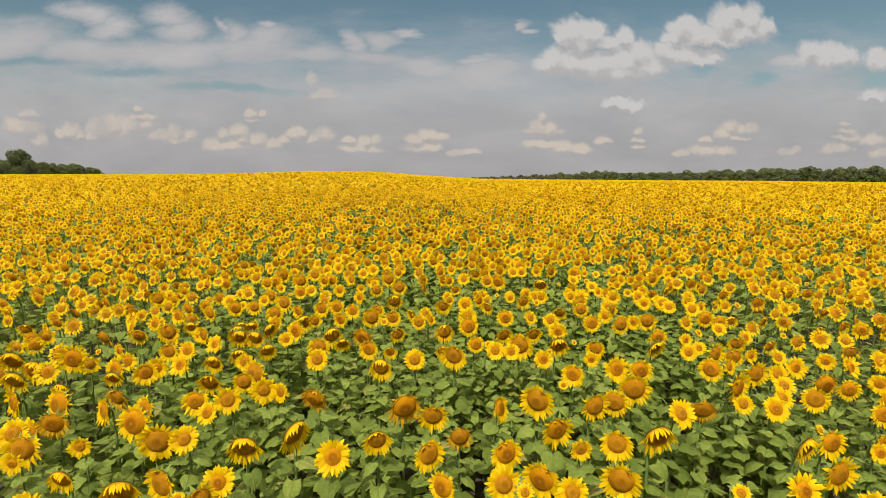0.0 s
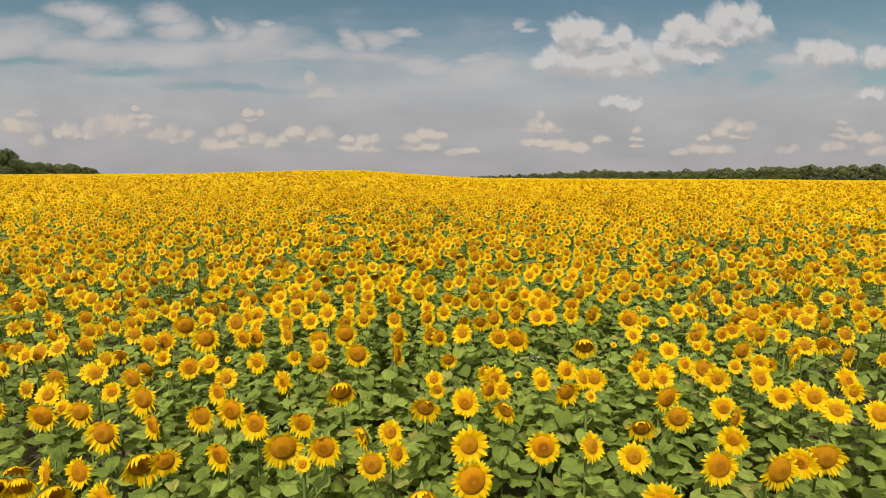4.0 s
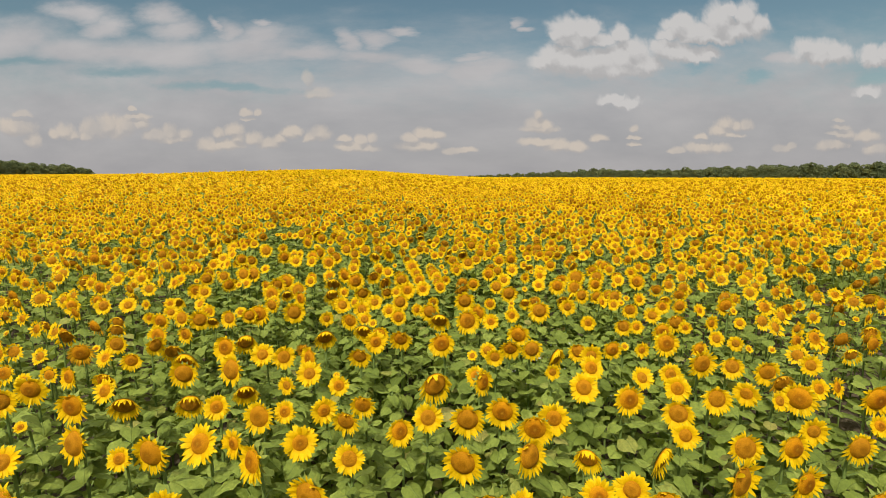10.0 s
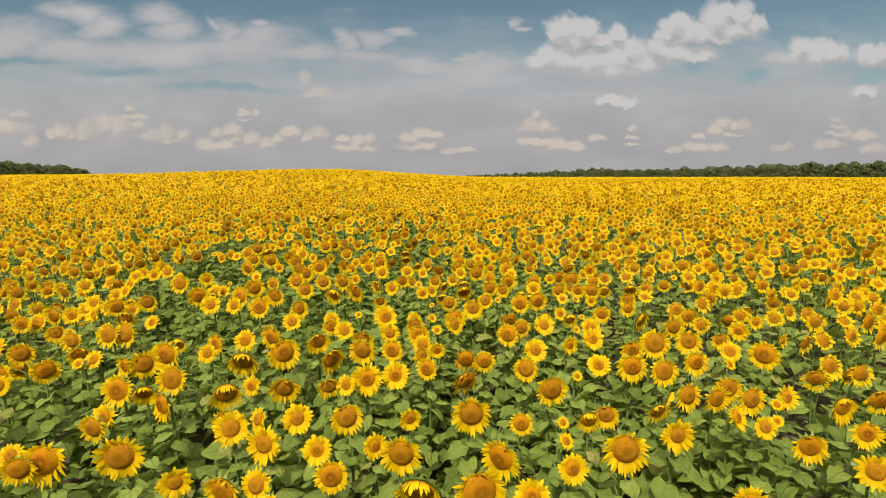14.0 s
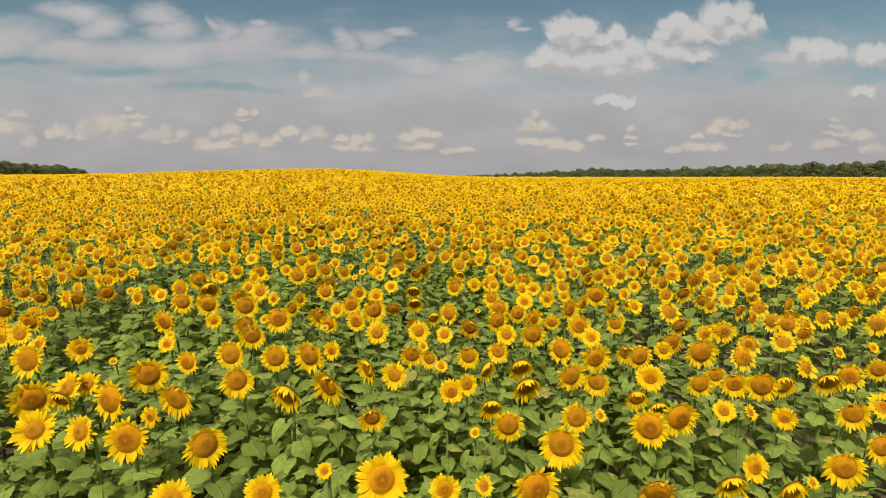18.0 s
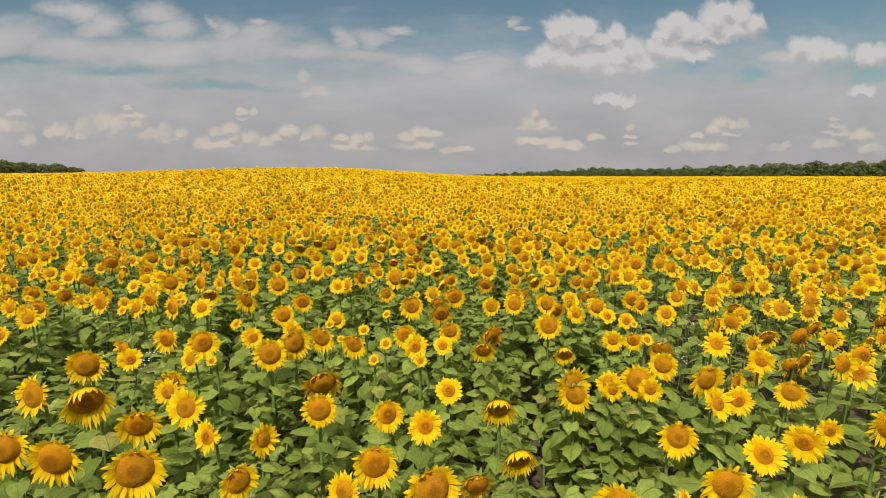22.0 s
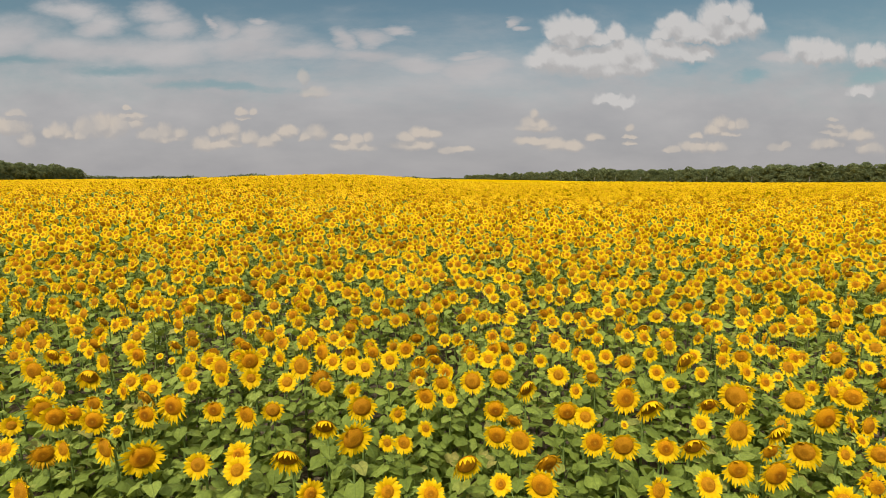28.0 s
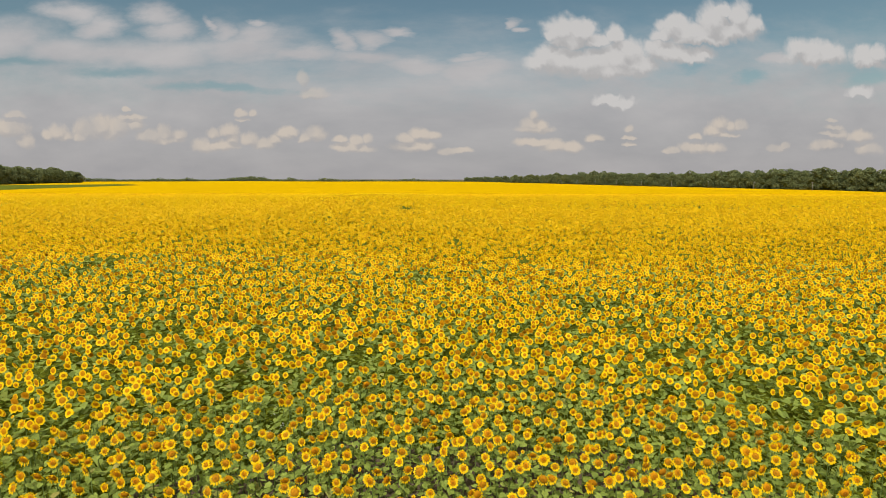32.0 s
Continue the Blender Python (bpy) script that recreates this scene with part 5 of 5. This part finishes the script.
bed(young=[(-3.78, 22.21, 0.08), (-3.71, 22.40, 0.07), (-2.97, 22.47, 0.08), (1.06, 22.48, 0.09), (-2.82, 22.52, 0.10), (-1.80, 22.57, 0.11), (-1.70, 22.60, 0.06), (-0.41, 22.61, 0.09), (2.15, 22.72, 0.07)],
    full=[(-2.63, 22.13, 0.11), (-1.18, 22.20, 0.11), (-0.81, 22.21, 0.12), (-2.57, 22.34, 0.10), (-3.41, 22.36, 0.12), (-0.65, 22.38, 0.08), (-3.86, 22.40, 0.09), (-4.18, 22.44, 0.09), (-1.04, 22.49, 0.07), (-2.05, 22.50, 0.11), (0.32, 22.51, 0.10), (0.16, 22.57, 0.09), (1.26, 22.59, 0.09), (0.63, 22.61, 0.08), (1.60, 22.67, 0.09), (2.00, 22.69, 0.08)],
    nodding=[(0.80, 22.17, 0.07), (0.72, 22.40, 0.08), (-0.32, 22.42, 0.08), (-3.54, 22.75, 0.09)],
    buds=[(-1.11, 22.13, 0.05), (1.87, 22.21, 0.05), (1.89, 22.73, 0.05)])
bed(young=[(0.88, 22.76, 0.08), (-0.30, 22.99, 0.07), (-2.78, 23.08, 0.09), (0.04, 23.17, 0.09), (2.21, 23.30, 0.09), (1.12, 23.38, 0.09), (-1.40, 23.42, 0.09), (-1.71, 23.47, 0.11), (-2.02, 23.48, 0.11), (-1.17, 23.49, 0.08)],
    full=[(1.10, 22.75, 0.10), (-4.08, 22.77, 0.10), (-1.12, 22.79, 0.07), (-0.50, 22.83, 0.09), (-2.44, 22.83, 0.11), (2.33, 22.88, 0.11), (-3.37, 22.96, 0.11), (2.16, 22.99, 0.08), (1.77, 23.08, 0.10), (-0.70, 23.08, 0.07), (1.50, 23.08, 0.12), (-3.05, 23.16, 0.11), (0.40, 23.23, 0.09), (1.42, 23.24, 0.08), (-4.06, 23.27, 0.11), (-4.66, 23.30, 0.11), (0.91, 23.34, 0.11)],
    nodding=[(-0.64, 22.77, 0.09), (-4.41, 22.84, 0.09), (-0.91, 23.08, 0.09), (-0.59, 23.31, 0.09), (-3.91, 23.35, 0.06)])
bed(young=[(-0.35, 23.51, 0.08), (-2.47, 23.54, 0.08), (-5.09, 23.56, 0.07), (0.05, 23.84, 0.09), (-1.44, 23.84, 0.09), (-2.24, 23.86, 0.09), (-1.73, 23.87, 0.09), (0.39, 23.89, 0.09), (-0.98, 23.92, 0.08), (-2.82, 24.13, 0.10), (1.57, 24.19, 0.08), (-3.09, 24.19, 0.09), (-2.85, 24.31, 0.09)],
    full=[(-3.79, 23.55, 0.12), (-4.47, 23.58, 0.11), (-0.71, 23.91, 0.10), (-4.14, 23.94, 0.12), (0.92, 24.01, 0.12), (0.69, 24.05, 0.11), (1.83, 24.18, 0.08), (1.33, 24.25, 0.12), (0.30, 24.31, 0.10), (-3.58, 24.31, 0.13), (0.02, 24.36, 0.11), (-0.21, 24.40, 0.10), (-4.23, 24.41, 0.09), (-1.66, 24.42, 0.08)],
    nodding=[(-1.20, 24.16, 0.11), (-2.48, 24.28, 0.13), (0.54, 24.34, 0.11)],
    buds=[(1.85, 24.39, 0.06)],
    withered=[(-0.62, 24.15, 0.10)])
bed(young=[(-1.79, 24.42, 0.06), (-1.49, 24.62, 0.07), (1.96, 24.63, 0.09), (0.75, 24.64, 0.09), (-4.93, 24.77, 0.09), (-0.13, 24.78, 0.10), (-1.74, 24.86, 0.08)],
    full=[(-3.90, 24.44, 0.13), (-0.74, 24.44, 0.11), (-2.07, 24.52, 0.13), (-0.91, 24.52, 0.10), (0.97, 24.54, 0.12), (2.06, 24.58, 0.10), (1.83, 24.73, 0.13), (-4.29, 24.84, 0.12), (-0.28, 24.87, 0.11), (-3.02, 24.90, 0.12), (-4.67, 24.90, 0.11), (-0.88, 24.92, 0.10), (-3.91, 24.93, 0.12), (-4.54, 24.94, 0.10), (-2.84, 24.96, 0.10), (-3.36, 24.99, 0.11), (-2.07, 25.01, 0.12)],
    nodding=[(1.26, 24.49, 0.10), (-2.31, 24.69, 0.11), (0.44, 24.94, 0.13), (1.00, 24.96, 0.10)],
    buds=[(-3.99, 24.67, 0.05), (-4.08, 24.90, 0.06), (1.94, 25.02, 0.05)],
    withered=[(-0.74, 24.72, 0.07)])
bed(young=[(-1.28, 25.10, 0.08), (2.27, 25.18, 0.11), (-0.12, 25.24, 0.08), (2.12, 25.25, 0.08), (-2.21, 25.31, 0.09), (0.85, 25.34, 0.07), (-4.35, 25.36, 0.09), (1.79, 25.38, 0.09), (-2.88, 25.51, 0.09), (-4.42, 25.56, 0.09), (1.25, 25.58, 0.09), (-3.52, 25.58, 0.08)],
    full=[(1.79, 25.02, 0.11), (-4.88, 25.04, 0.11), (2.36, 25.06, 0.10), (-3.72, 25.08, 0.13), (1.34, 25.11, 0.13), (0.28, 25.11, 0.13), (-4.50, 25.13, 0.10), (-1.49, 25.19, 0.12), (-2.47, 25.40, 0.10), (-1.35, 25.45, 0.11), (-1.07, 25.48, 0.11), (2.72, 25.53, 0.08), (-0.75, 25.56, 0.11)],
    nodding=[(-4.96, 25.18, 0.12), (-0.54, 25.32, 0.11)],
    buds=[(1.97, 25.35, 0.05), (-4.51, 25.35, 0.03), (-1.87, 25.40, 0.04), (-1.54, 25.50, 0.06), (1.99, 25.51, 0.05)])
bed(young=[(-0.16, 25.60, 0.10), (1.74, 25.61, 0.09), (-3.24, 25.62, 0.11), (0.84, 25.63, 0.09), (3.07, 25.68, 0.08), (0.21, 25.78, 0.08), (-2.13, 25.84, 0.10), (-2.31, 25.90, 0.10), (-0.65, 25.93, 0.10), (-0.29, 25.95, 0.08), (2.45, 25.96, 0.10), (-2.50, 25.99, 0.09), (0.23, 26.01, 0.11), (-1.89, 26.02, 0.10), (1.41, 26.03, 0.09), (0.47, 26.05, 0.09), (-3.88, 26.05, 0.09), (0.97, 26.11, 0.10)],
    full=[(-4.27, 25.60, 0.10), (-5.57, 25.87, 0.13), (-3.66, 25.89, 0.12), (0.62, 25.90, 0.10), (-2.82, 25.90, 0.13), (2.94, 25.95, 0.11), (2.56, 25.96, 0.04), (1.94, 26.01, 0.11), (-3.42, 26.06, 0.14), (-5.01, 26.09, 0.12)],
    nodding=[(-4.91, 25.71, 0.12), (1.24, 25.95, 0.13)],
    buds=[(2.76, 25.95, 0.06), (-4.29, 26.07, 0.04)])
bed(young=[(-3.11, 26.11, 0.10), (-4.08, 26.14, 0.10), (-5.47, 26.15, 0.07), (-3.60, 26.17, 0.08), (2.26, 26.18, 0.07), (-3.36, 26.25, 0.08), (-5.34, 26.33, 0.07), (-4.98, 26.48, 0.09), (-6.35, 26.58, 0.10)],
    full=[(1.83, 26.23, 0.12), (-4.73, 26.25, 0.11), (-2.67, 26.27, 0.12), (-0.77, 26.30, 0.10), (-1.77, 26.33, 0.10), (-0.44, 26.34, 0.09)],
    nodding=[(-5.70, 26.28, 0.10)],
    buds=[(-4.49, 26.20, 0.04)],
    withered=[(-1.03, 26.25, 0.11)])

# the plants along the line are things, those to its sides are joined by kind
SPOTS.sort(key=lambda q: float(reach(q[0], q[1])))
for spot in SPOTS[:OWN]:
    plant(*spot)
for kind, label in enumerate(("open yellow sunflowers with small brown discs", "full yellow sunflowers with broad orange-brown discs", "nodding sunflowers with drooping petals",
                              "small green sunflower buds", "withering sunflowers with curled ochre petals")):
    rest = np.array([q[:3] for q in SPOTS[OWN:] if q[3] == kind])
    if len(rest):
        forms_ = [joined([q for q in (st, *lv, di, pe, br) if q.v]).arrays() for st, lv, di, pe, br in (sunflower_pieces(2300 + kind * 50 + k, 2, kind, True) for k in range(8))]
        size = np.clip(1.07 * rest[:, 2] / KINDS[kind][0], 0.8, 1.30)
        sow("sunflowers_beside", forms_, rest[:, 0], rest[:, 1], size, 60 + kind, label, 0.3, 1.60 * (1 - size))
# the rest of the near plants, joined, and none on top of those above
placed = np.array([q[:2] for q in SPOTS])
clear = np.array([np.min(np.hypot(placed[:, 0] - x, placed[:, 1] - y)) for x, y in zip(X[NEAR], Y[NEAR])])
full_rows = (Y[NEAR] > 2.5) & (Y[NEAR] < 26.6) & (np.abs(Y[NEAR] - 21.7) > 0.25)
open_ground = (clear > 0.22) & ~(full_rows & (D[NEAR] < 2.45))
sow("sunflowers_near", templates(2, 40, 100), X[NEAR][open_ground], Y[NEAR][open_ground], S[NEAR][open_ground], 1, "dense yellow sunflowers in bloom on leafy green stems")
MID[MID] = np.array([np.min(np.hypot(placed[:, 0] - x, placed[:, 1] - y)) > 0.22 for x, y in zip(X[MID], Y[MID])])
sow("sunflowers_middle", templates(1, 40, 300), X[MID], Y[MID], S[MID], 2, "dense yellow sunflowers in bloom further up the slope")
LEAFY = in_view(X, Y) & LOW_ & (D < 2.4)
gap = np.array([np.min(np.hypot(placed[:, 0] - x, placed[:, 1] - y)) for x, y in zip(X[LEAFY], Y[LEAFY])]) > 0.16
sow("sunflower_leaves_near", templates(2, 12, 450, False), X[LEAFY][gap], Y[LEAFY][gap], S[LEAFY][gap], 8, "leafy green plants without flowers between the sunflowers", 3.1)
shut = ~open_ground & (clear > 0.2)
sow("sunflower_leaves_between", templates(2, 12, 470, False), X[NEAR][shut], Y[NEAR][shut], S[NEAR][shut] * 0.84, 14, "leafy green plants without flowers between the sunflowers", 3.1)


# ---- trees ----
def leaf_cloud(rng, lobes, count, size):
    """Leaf clumps as bent quads scattered in the shells of some lobes (centre, radii)."""
    w = np.array([a * b + b * c + a * c for _, (a, b, c) in lobes])
    pick = rng.choice(len(lobes), count, p=w / w.sum())
    d = rng.normal(0, 1, (count, 3))
    d /= np.linalg.norm(d, axis=1)[:, None]
    c = np.array([q[0] for q in lobes])[pick]
    r = np.array([q[1] for q in lobes])[pick]
    p = c + d * r * rng.uniform(0.72, 1.08, count)[:, None]
    n = d + rng.normal(0, 0.55, (count, 3))
    n /= np.linalg.norm(n, axis=1)[:, None]
    a = np.cross(n, rng.normal(0, 1, (count, 3)))
    a /= np.linalg.norm(a, axis=1)[:, None]
    b = np.cross(n, a)
    s = size * rng.uniform(0.6, 1.3, count)[:, None]
    corners = [p + a * s, p + b * s * 0.7 + n * s * 0.25, p - a * s, p - b * s * 0.7 + n * s * 0.25]
    v = np.stack(corners, 1).reshape(-1, 3)
    i = np.arange(count) * 4
    f = np.stack([i, i + 1, i + 2, i, i + 2, i + 3], -1).reshape(-1)
    return v, f, np.full(count * 2, 3)


def tree(seed, tall, wide, count, size, label, low=0.12):
    rng = np.random.RandomState(seed)
    base = new("tree")
    trunk = Piece()
    bend = rng.normal(0, 0.03 * tall, 2)
    tube(trunk, [(0, 0, -1.0), (bend[0] * 0.3, bend[1] * 0.3, tall * 0.25), (bend[0], bend[1], tall * 0.6), (bend[0] * 1.2, bend[1], tall * 0.85)], [0.035 * tall, 0.025 * tall, 0.015 * tall, 0.005 * tall], 7, 0)
    lobes = []
    for k in range(11):
        w = 2.4 * k + rng.uniform(-0.4, 0.4)
        h = tall * (low + 0.12 + (0.72 - low) * (k / 10) ** 0.8)
        reach_ = wide * rng.uniform(0.30, 0.62) * (1.15 - 0.75 * k / 10)
        c = (math.cos(w) * reach_, math.sin(w) * reach_, h)
        r = wide * rng.uniform(0.34, 0.52) * (1.1 - 0.35 * k / 10)
        lobes.append((c, (r, r, r * rng.uniform(0.7, 0.95))))
        if k < 9:
            tube(trunk, [(bend[0] * 0.5, bend[1] * 0.5, max(h - 0.2 * tall, 0.12 * tall)), (c[0] * 0.55, c[1] * 0.55, h - 0.06 * tall), c], [0.012 * tall, 0.008 * tall, 0.003 * tall], 5, 0)
    part("trunk", trunk, [BARK], base, "grey-brown trunk and limbs")
    v, f, sizes = leaf_cloud(rng, lobes, count, size)
    mesh_object("crown", v, f, sizes, [WOODLEAF], smooth=False, parent=base)["label"] = "dense uneven green crown"
    return tagged(base, label, "tree")


lone = tree(31, 9.4, 4.7, 15000, 0.14, "lone round bushy tree at the field's edge", 0.02)
lone.matrix_basis = pose(-111.8, 132, float(land(-111.8, 132)), 0, 0, 40)
forms = [tree(40 + k, 17.0, 7.4, 2800, 0.58, "tall broadleaf tree in a dense shelter belt", 0.02) for k in range(8)]
belt = random.Random(9)
first = set()


def belt_tree(x, y, s):
    k = belt.randrange(len(forms))
    m = pose(x, y, float(land(x, y)) - 0.5, 0, 0, belt.uniform(0, 360))
    ob = forms[k] if k not in first else copy_thing(forms[k], m)
    first.add(k)
    ob.matrix_basis = m @ Matrix.Diagonal((s * belt.uniform(0.95, 1.35), s * belt.uniform(0.95, 1.35), s, 1))
    tagged(ob, group="shelter belt trees")


# the shelter belt along the field's right edge, running away from the camera, and the wood beyond its left edge
EDGE, ALONG = Vector((290, 338, 0)), Vector((-0.191, 0.982, 0))
for k in range(112):
    for lane in (0, 1):
        q = EDGE + ALONG * (k * 5.6 - 60 + belt.uniform(-1.5, 1.5)) + Vector((16 + lane * 7 + belt.uniform(-2, 2), 0, 0))
        if lane == 0 or k % 2:
            belt_tree(q.x, q.y, belt.gauss(1.02, 0.10))
for k in range(74):
    q = EDGE + ALONG * (565 + k * 8 + belt.uniform(-3, 3)) + Vector((16 + belt.uniform(-4, 4), 0, 0))
    belt_tree(q.x, q.y, belt.gauss(1.0, 0.09) * (1 - 0.25 * k / 73))
for k in range(46):
    for lane in (0, 1):
        f = k / 45
        belt_tree(-515 - 155 * f - lane * 8 + belt.uniform(-2, 2), 520 + 440 * f + belt.uniform(-3, 3) + lane * 6, belt.gauss(1.55, 0.12) * (1 - 0.12 * f))

# far woods on the skyline
rng = np.random.RandomState(77)
wood_lobes = []
for k in range(330):
    x = -1150 + 1480 * k / 329
    t_ = max(0.25, 1 - 0.55 * ease(-800, -300, x) - 0.2 * ease(-250, 300, x)) * rng.uniform(0.75, 1.2)
    t_ *= 0.72 + 0.5 * max(0.0, math.sin(x / 23.0 + 2 * math.sin(x / 61.0)))
    hgt = 17 * t_ * (1 - 0.5 * ease(-560, -640, x))
    y = 1420 + 60 * math.sin(x / 170)
    wood_lobes.append(((x, y, float(land(x, y)) + hgt * 0.5), (rng.uniform(5, 10), 6, hgt * 0.55)))
v, f, sizes = leaf_cloud(rng, wood_lobes, 18000, 1.7)
tagged(mesh_object("far_woods", v, f, sizes, [WOODLEAF], smooth=False), "low dark green woods on the far skyline", "woods", kind="stuff")


# ---- power line poles along the field's edge ----
def utility_pole():
    base = new("utility_pole")
    post, arm, pins, stay = Piece(), Piece(), [], Piece()
    tube(post, [(0, 0, -0.6), (0, 0, 4.0), (0, 0, 7.6)], [0.15, 0.13, 0.10], 8, 0)
    tube(arm, [(-0.95, 0, 7.0), (0.95, 0, 7.0)], [0.07, 0.07], 4, 0)
    part("post", post, [CONCRETE], base, "pale concrete post")
    a = part("crossarm", arm, [CONCRETE], base)
    for x in (-0.8, 0.0, 0.8):
        p = Piece()
        tube(p, [(x, 0, 7.05 if x else 7.55), (x, 0, 7.2 if x else 7.7), (x, 0, 7.32 if x else 7.82)], [0.05, 0.09, 0.04], 6, 0)
        part("insulator", p, [CONCRETE], a)
    return tagged(base, "pale concrete utility pole at the edge of the field", "utility pole", "poles along the field edge")


pole = utility_pole()
for k in range(-2, 11):
    q = EDGE + ALONG * (53.5 * k)
    m = pose(q.x, q.y, float(land(q.x, q.y)), 0, 0, 11)
    if k == -2:
        pole.matrix_basis = m
    else:
        copy_thing(pole, m)


# ---- the green strip in the field and the grass bank under the lone tree ----
def patch(name, corners, height, mat, steps=26):
    """A sheet over a four-cornered piece of land, with uneven edges."""
    rng = np.random.RandomState(3)
    (ax, ay), (bx, by), (cx, cy), (dx, dy) = corners
    u, w = np.meshgrid(np.linspace(0, 1, steps), np.linspace(0, 1, steps))
    x = (ax * (1 - u) + bx * u) * (1 - w) + (dx * (1 - u) + cx * u) * w + rng.normal(0, 0.8, u.shape)
    y = (ay * (1 - u) + by * u) * (1 - w) + (dy * (1 - u) + cy * u) * w + rng.normal(0, 0.8, u.shape)
    rim = np.minimum(np.minimum(u, 1 - u), np.minimum(w, 1 - w))
    z = land(x, y) + height * np.clip(rim * 8, 0, 1) - 0.3 * (rim == 0)
    v = np.stack([x, y, z], -1).reshape(-1, 3)
    i = (np.arange(steps - 1)[:, None] * steps + np.arange(steps - 1)[None, :]).ravel()
    fc = np.stack([i, i + 1, i + 1 + steps, i + steps], -1)
    return mesh_object(name, v, fc.ravel(), np.full(len(fc), 4), [mat])


# the strip's corners and its lift over the heads suit the camera's view
tagged(patch("green_strip", [(-292, 292), (-352, 640), (-370, 665), (-560, 480)], 2.4, GRASS), "strip of green crop inside the yellow field, lifted to show over the heads", "crop", kind="structure")
tagged(patch("grass_bank", [(-150, 118), (-98, 128), (-100, 142), (-160, 140)], 2.3, DRY), "low bank of dry grass under the lone tree", "grass", kind="structure")


# ---- white-flowering weeds between the plants ----
def weed(seed):
    r = random.Random(seed)
    base = new("wild_flower")
    stalk, bloom = Piece(), Piece()
    for k in range(5):
        a, h = r.uniform(0, 6.28), r.uniform(0.85, 1.25)
        top = Vector((math.cos(a) * 0.16, math.sin(a) * 0.16, h))
        tube(stalk, [(0, 0, -0.05), top * 0.6, top], [0.006, 0.004, 0.003], 3, M_STEM)
        for j in range(7):
            c = top + Vector((r.gauss(0, 0.03), r.gauss(0, 0.03), r.uniform(-0.01, 0.03)))
            s = r.uniform(0.006, 0.010)
            t_ = r.uniform(0, 3)
            bloom.poly([c + Vector((math.cos(t_ + i * 1.57) * s, math.sin(t_ + i * 1.57) * s, r.uniform(-0.004, 0.004))) for i in range(4)], [(0, 0)] * 4, M_WEED)
    part("stalk", stalk, MATS, base, "thin green stalks")
    part("blossom", bloom, MATS, base, "clusters of tiny white blossoms")
    return tagged(base, "thin weed with clusters of small white blossoms", "wild flower", "white weeds among the sunflowers")


weeds = [weed(k) for k in range(4)]
wr = random.Random(21)
seen_weeds = set()
for cx, cy, n, spread in ((-3.1, 20.9, 11, 0.45), (2.3, 21.2, 10, 0.4), (1.9, 12.6, 7, 0.5), (-5.2, 34.5, 12, 0.6), (-4.8, 28.9, 18, 0.6), (-0.6, 16.2, 6, 0.6), (1.4, 9.2, 6, 0.5)):
    for _ in range(n):
        x, y, k = cx + wr.gauss(0, spread), cy + wr.gauss(0, spread), wr.randrange(4)
        m = pose(x, y, float(land(x, y)), 0, 0, wr.uniform(0, 360))
        if k in seen_weeds:
            copy_thing(weeds[k], m)
        else:
            weeds[k].matrix_basis = m
            seen_weeds.add(k)
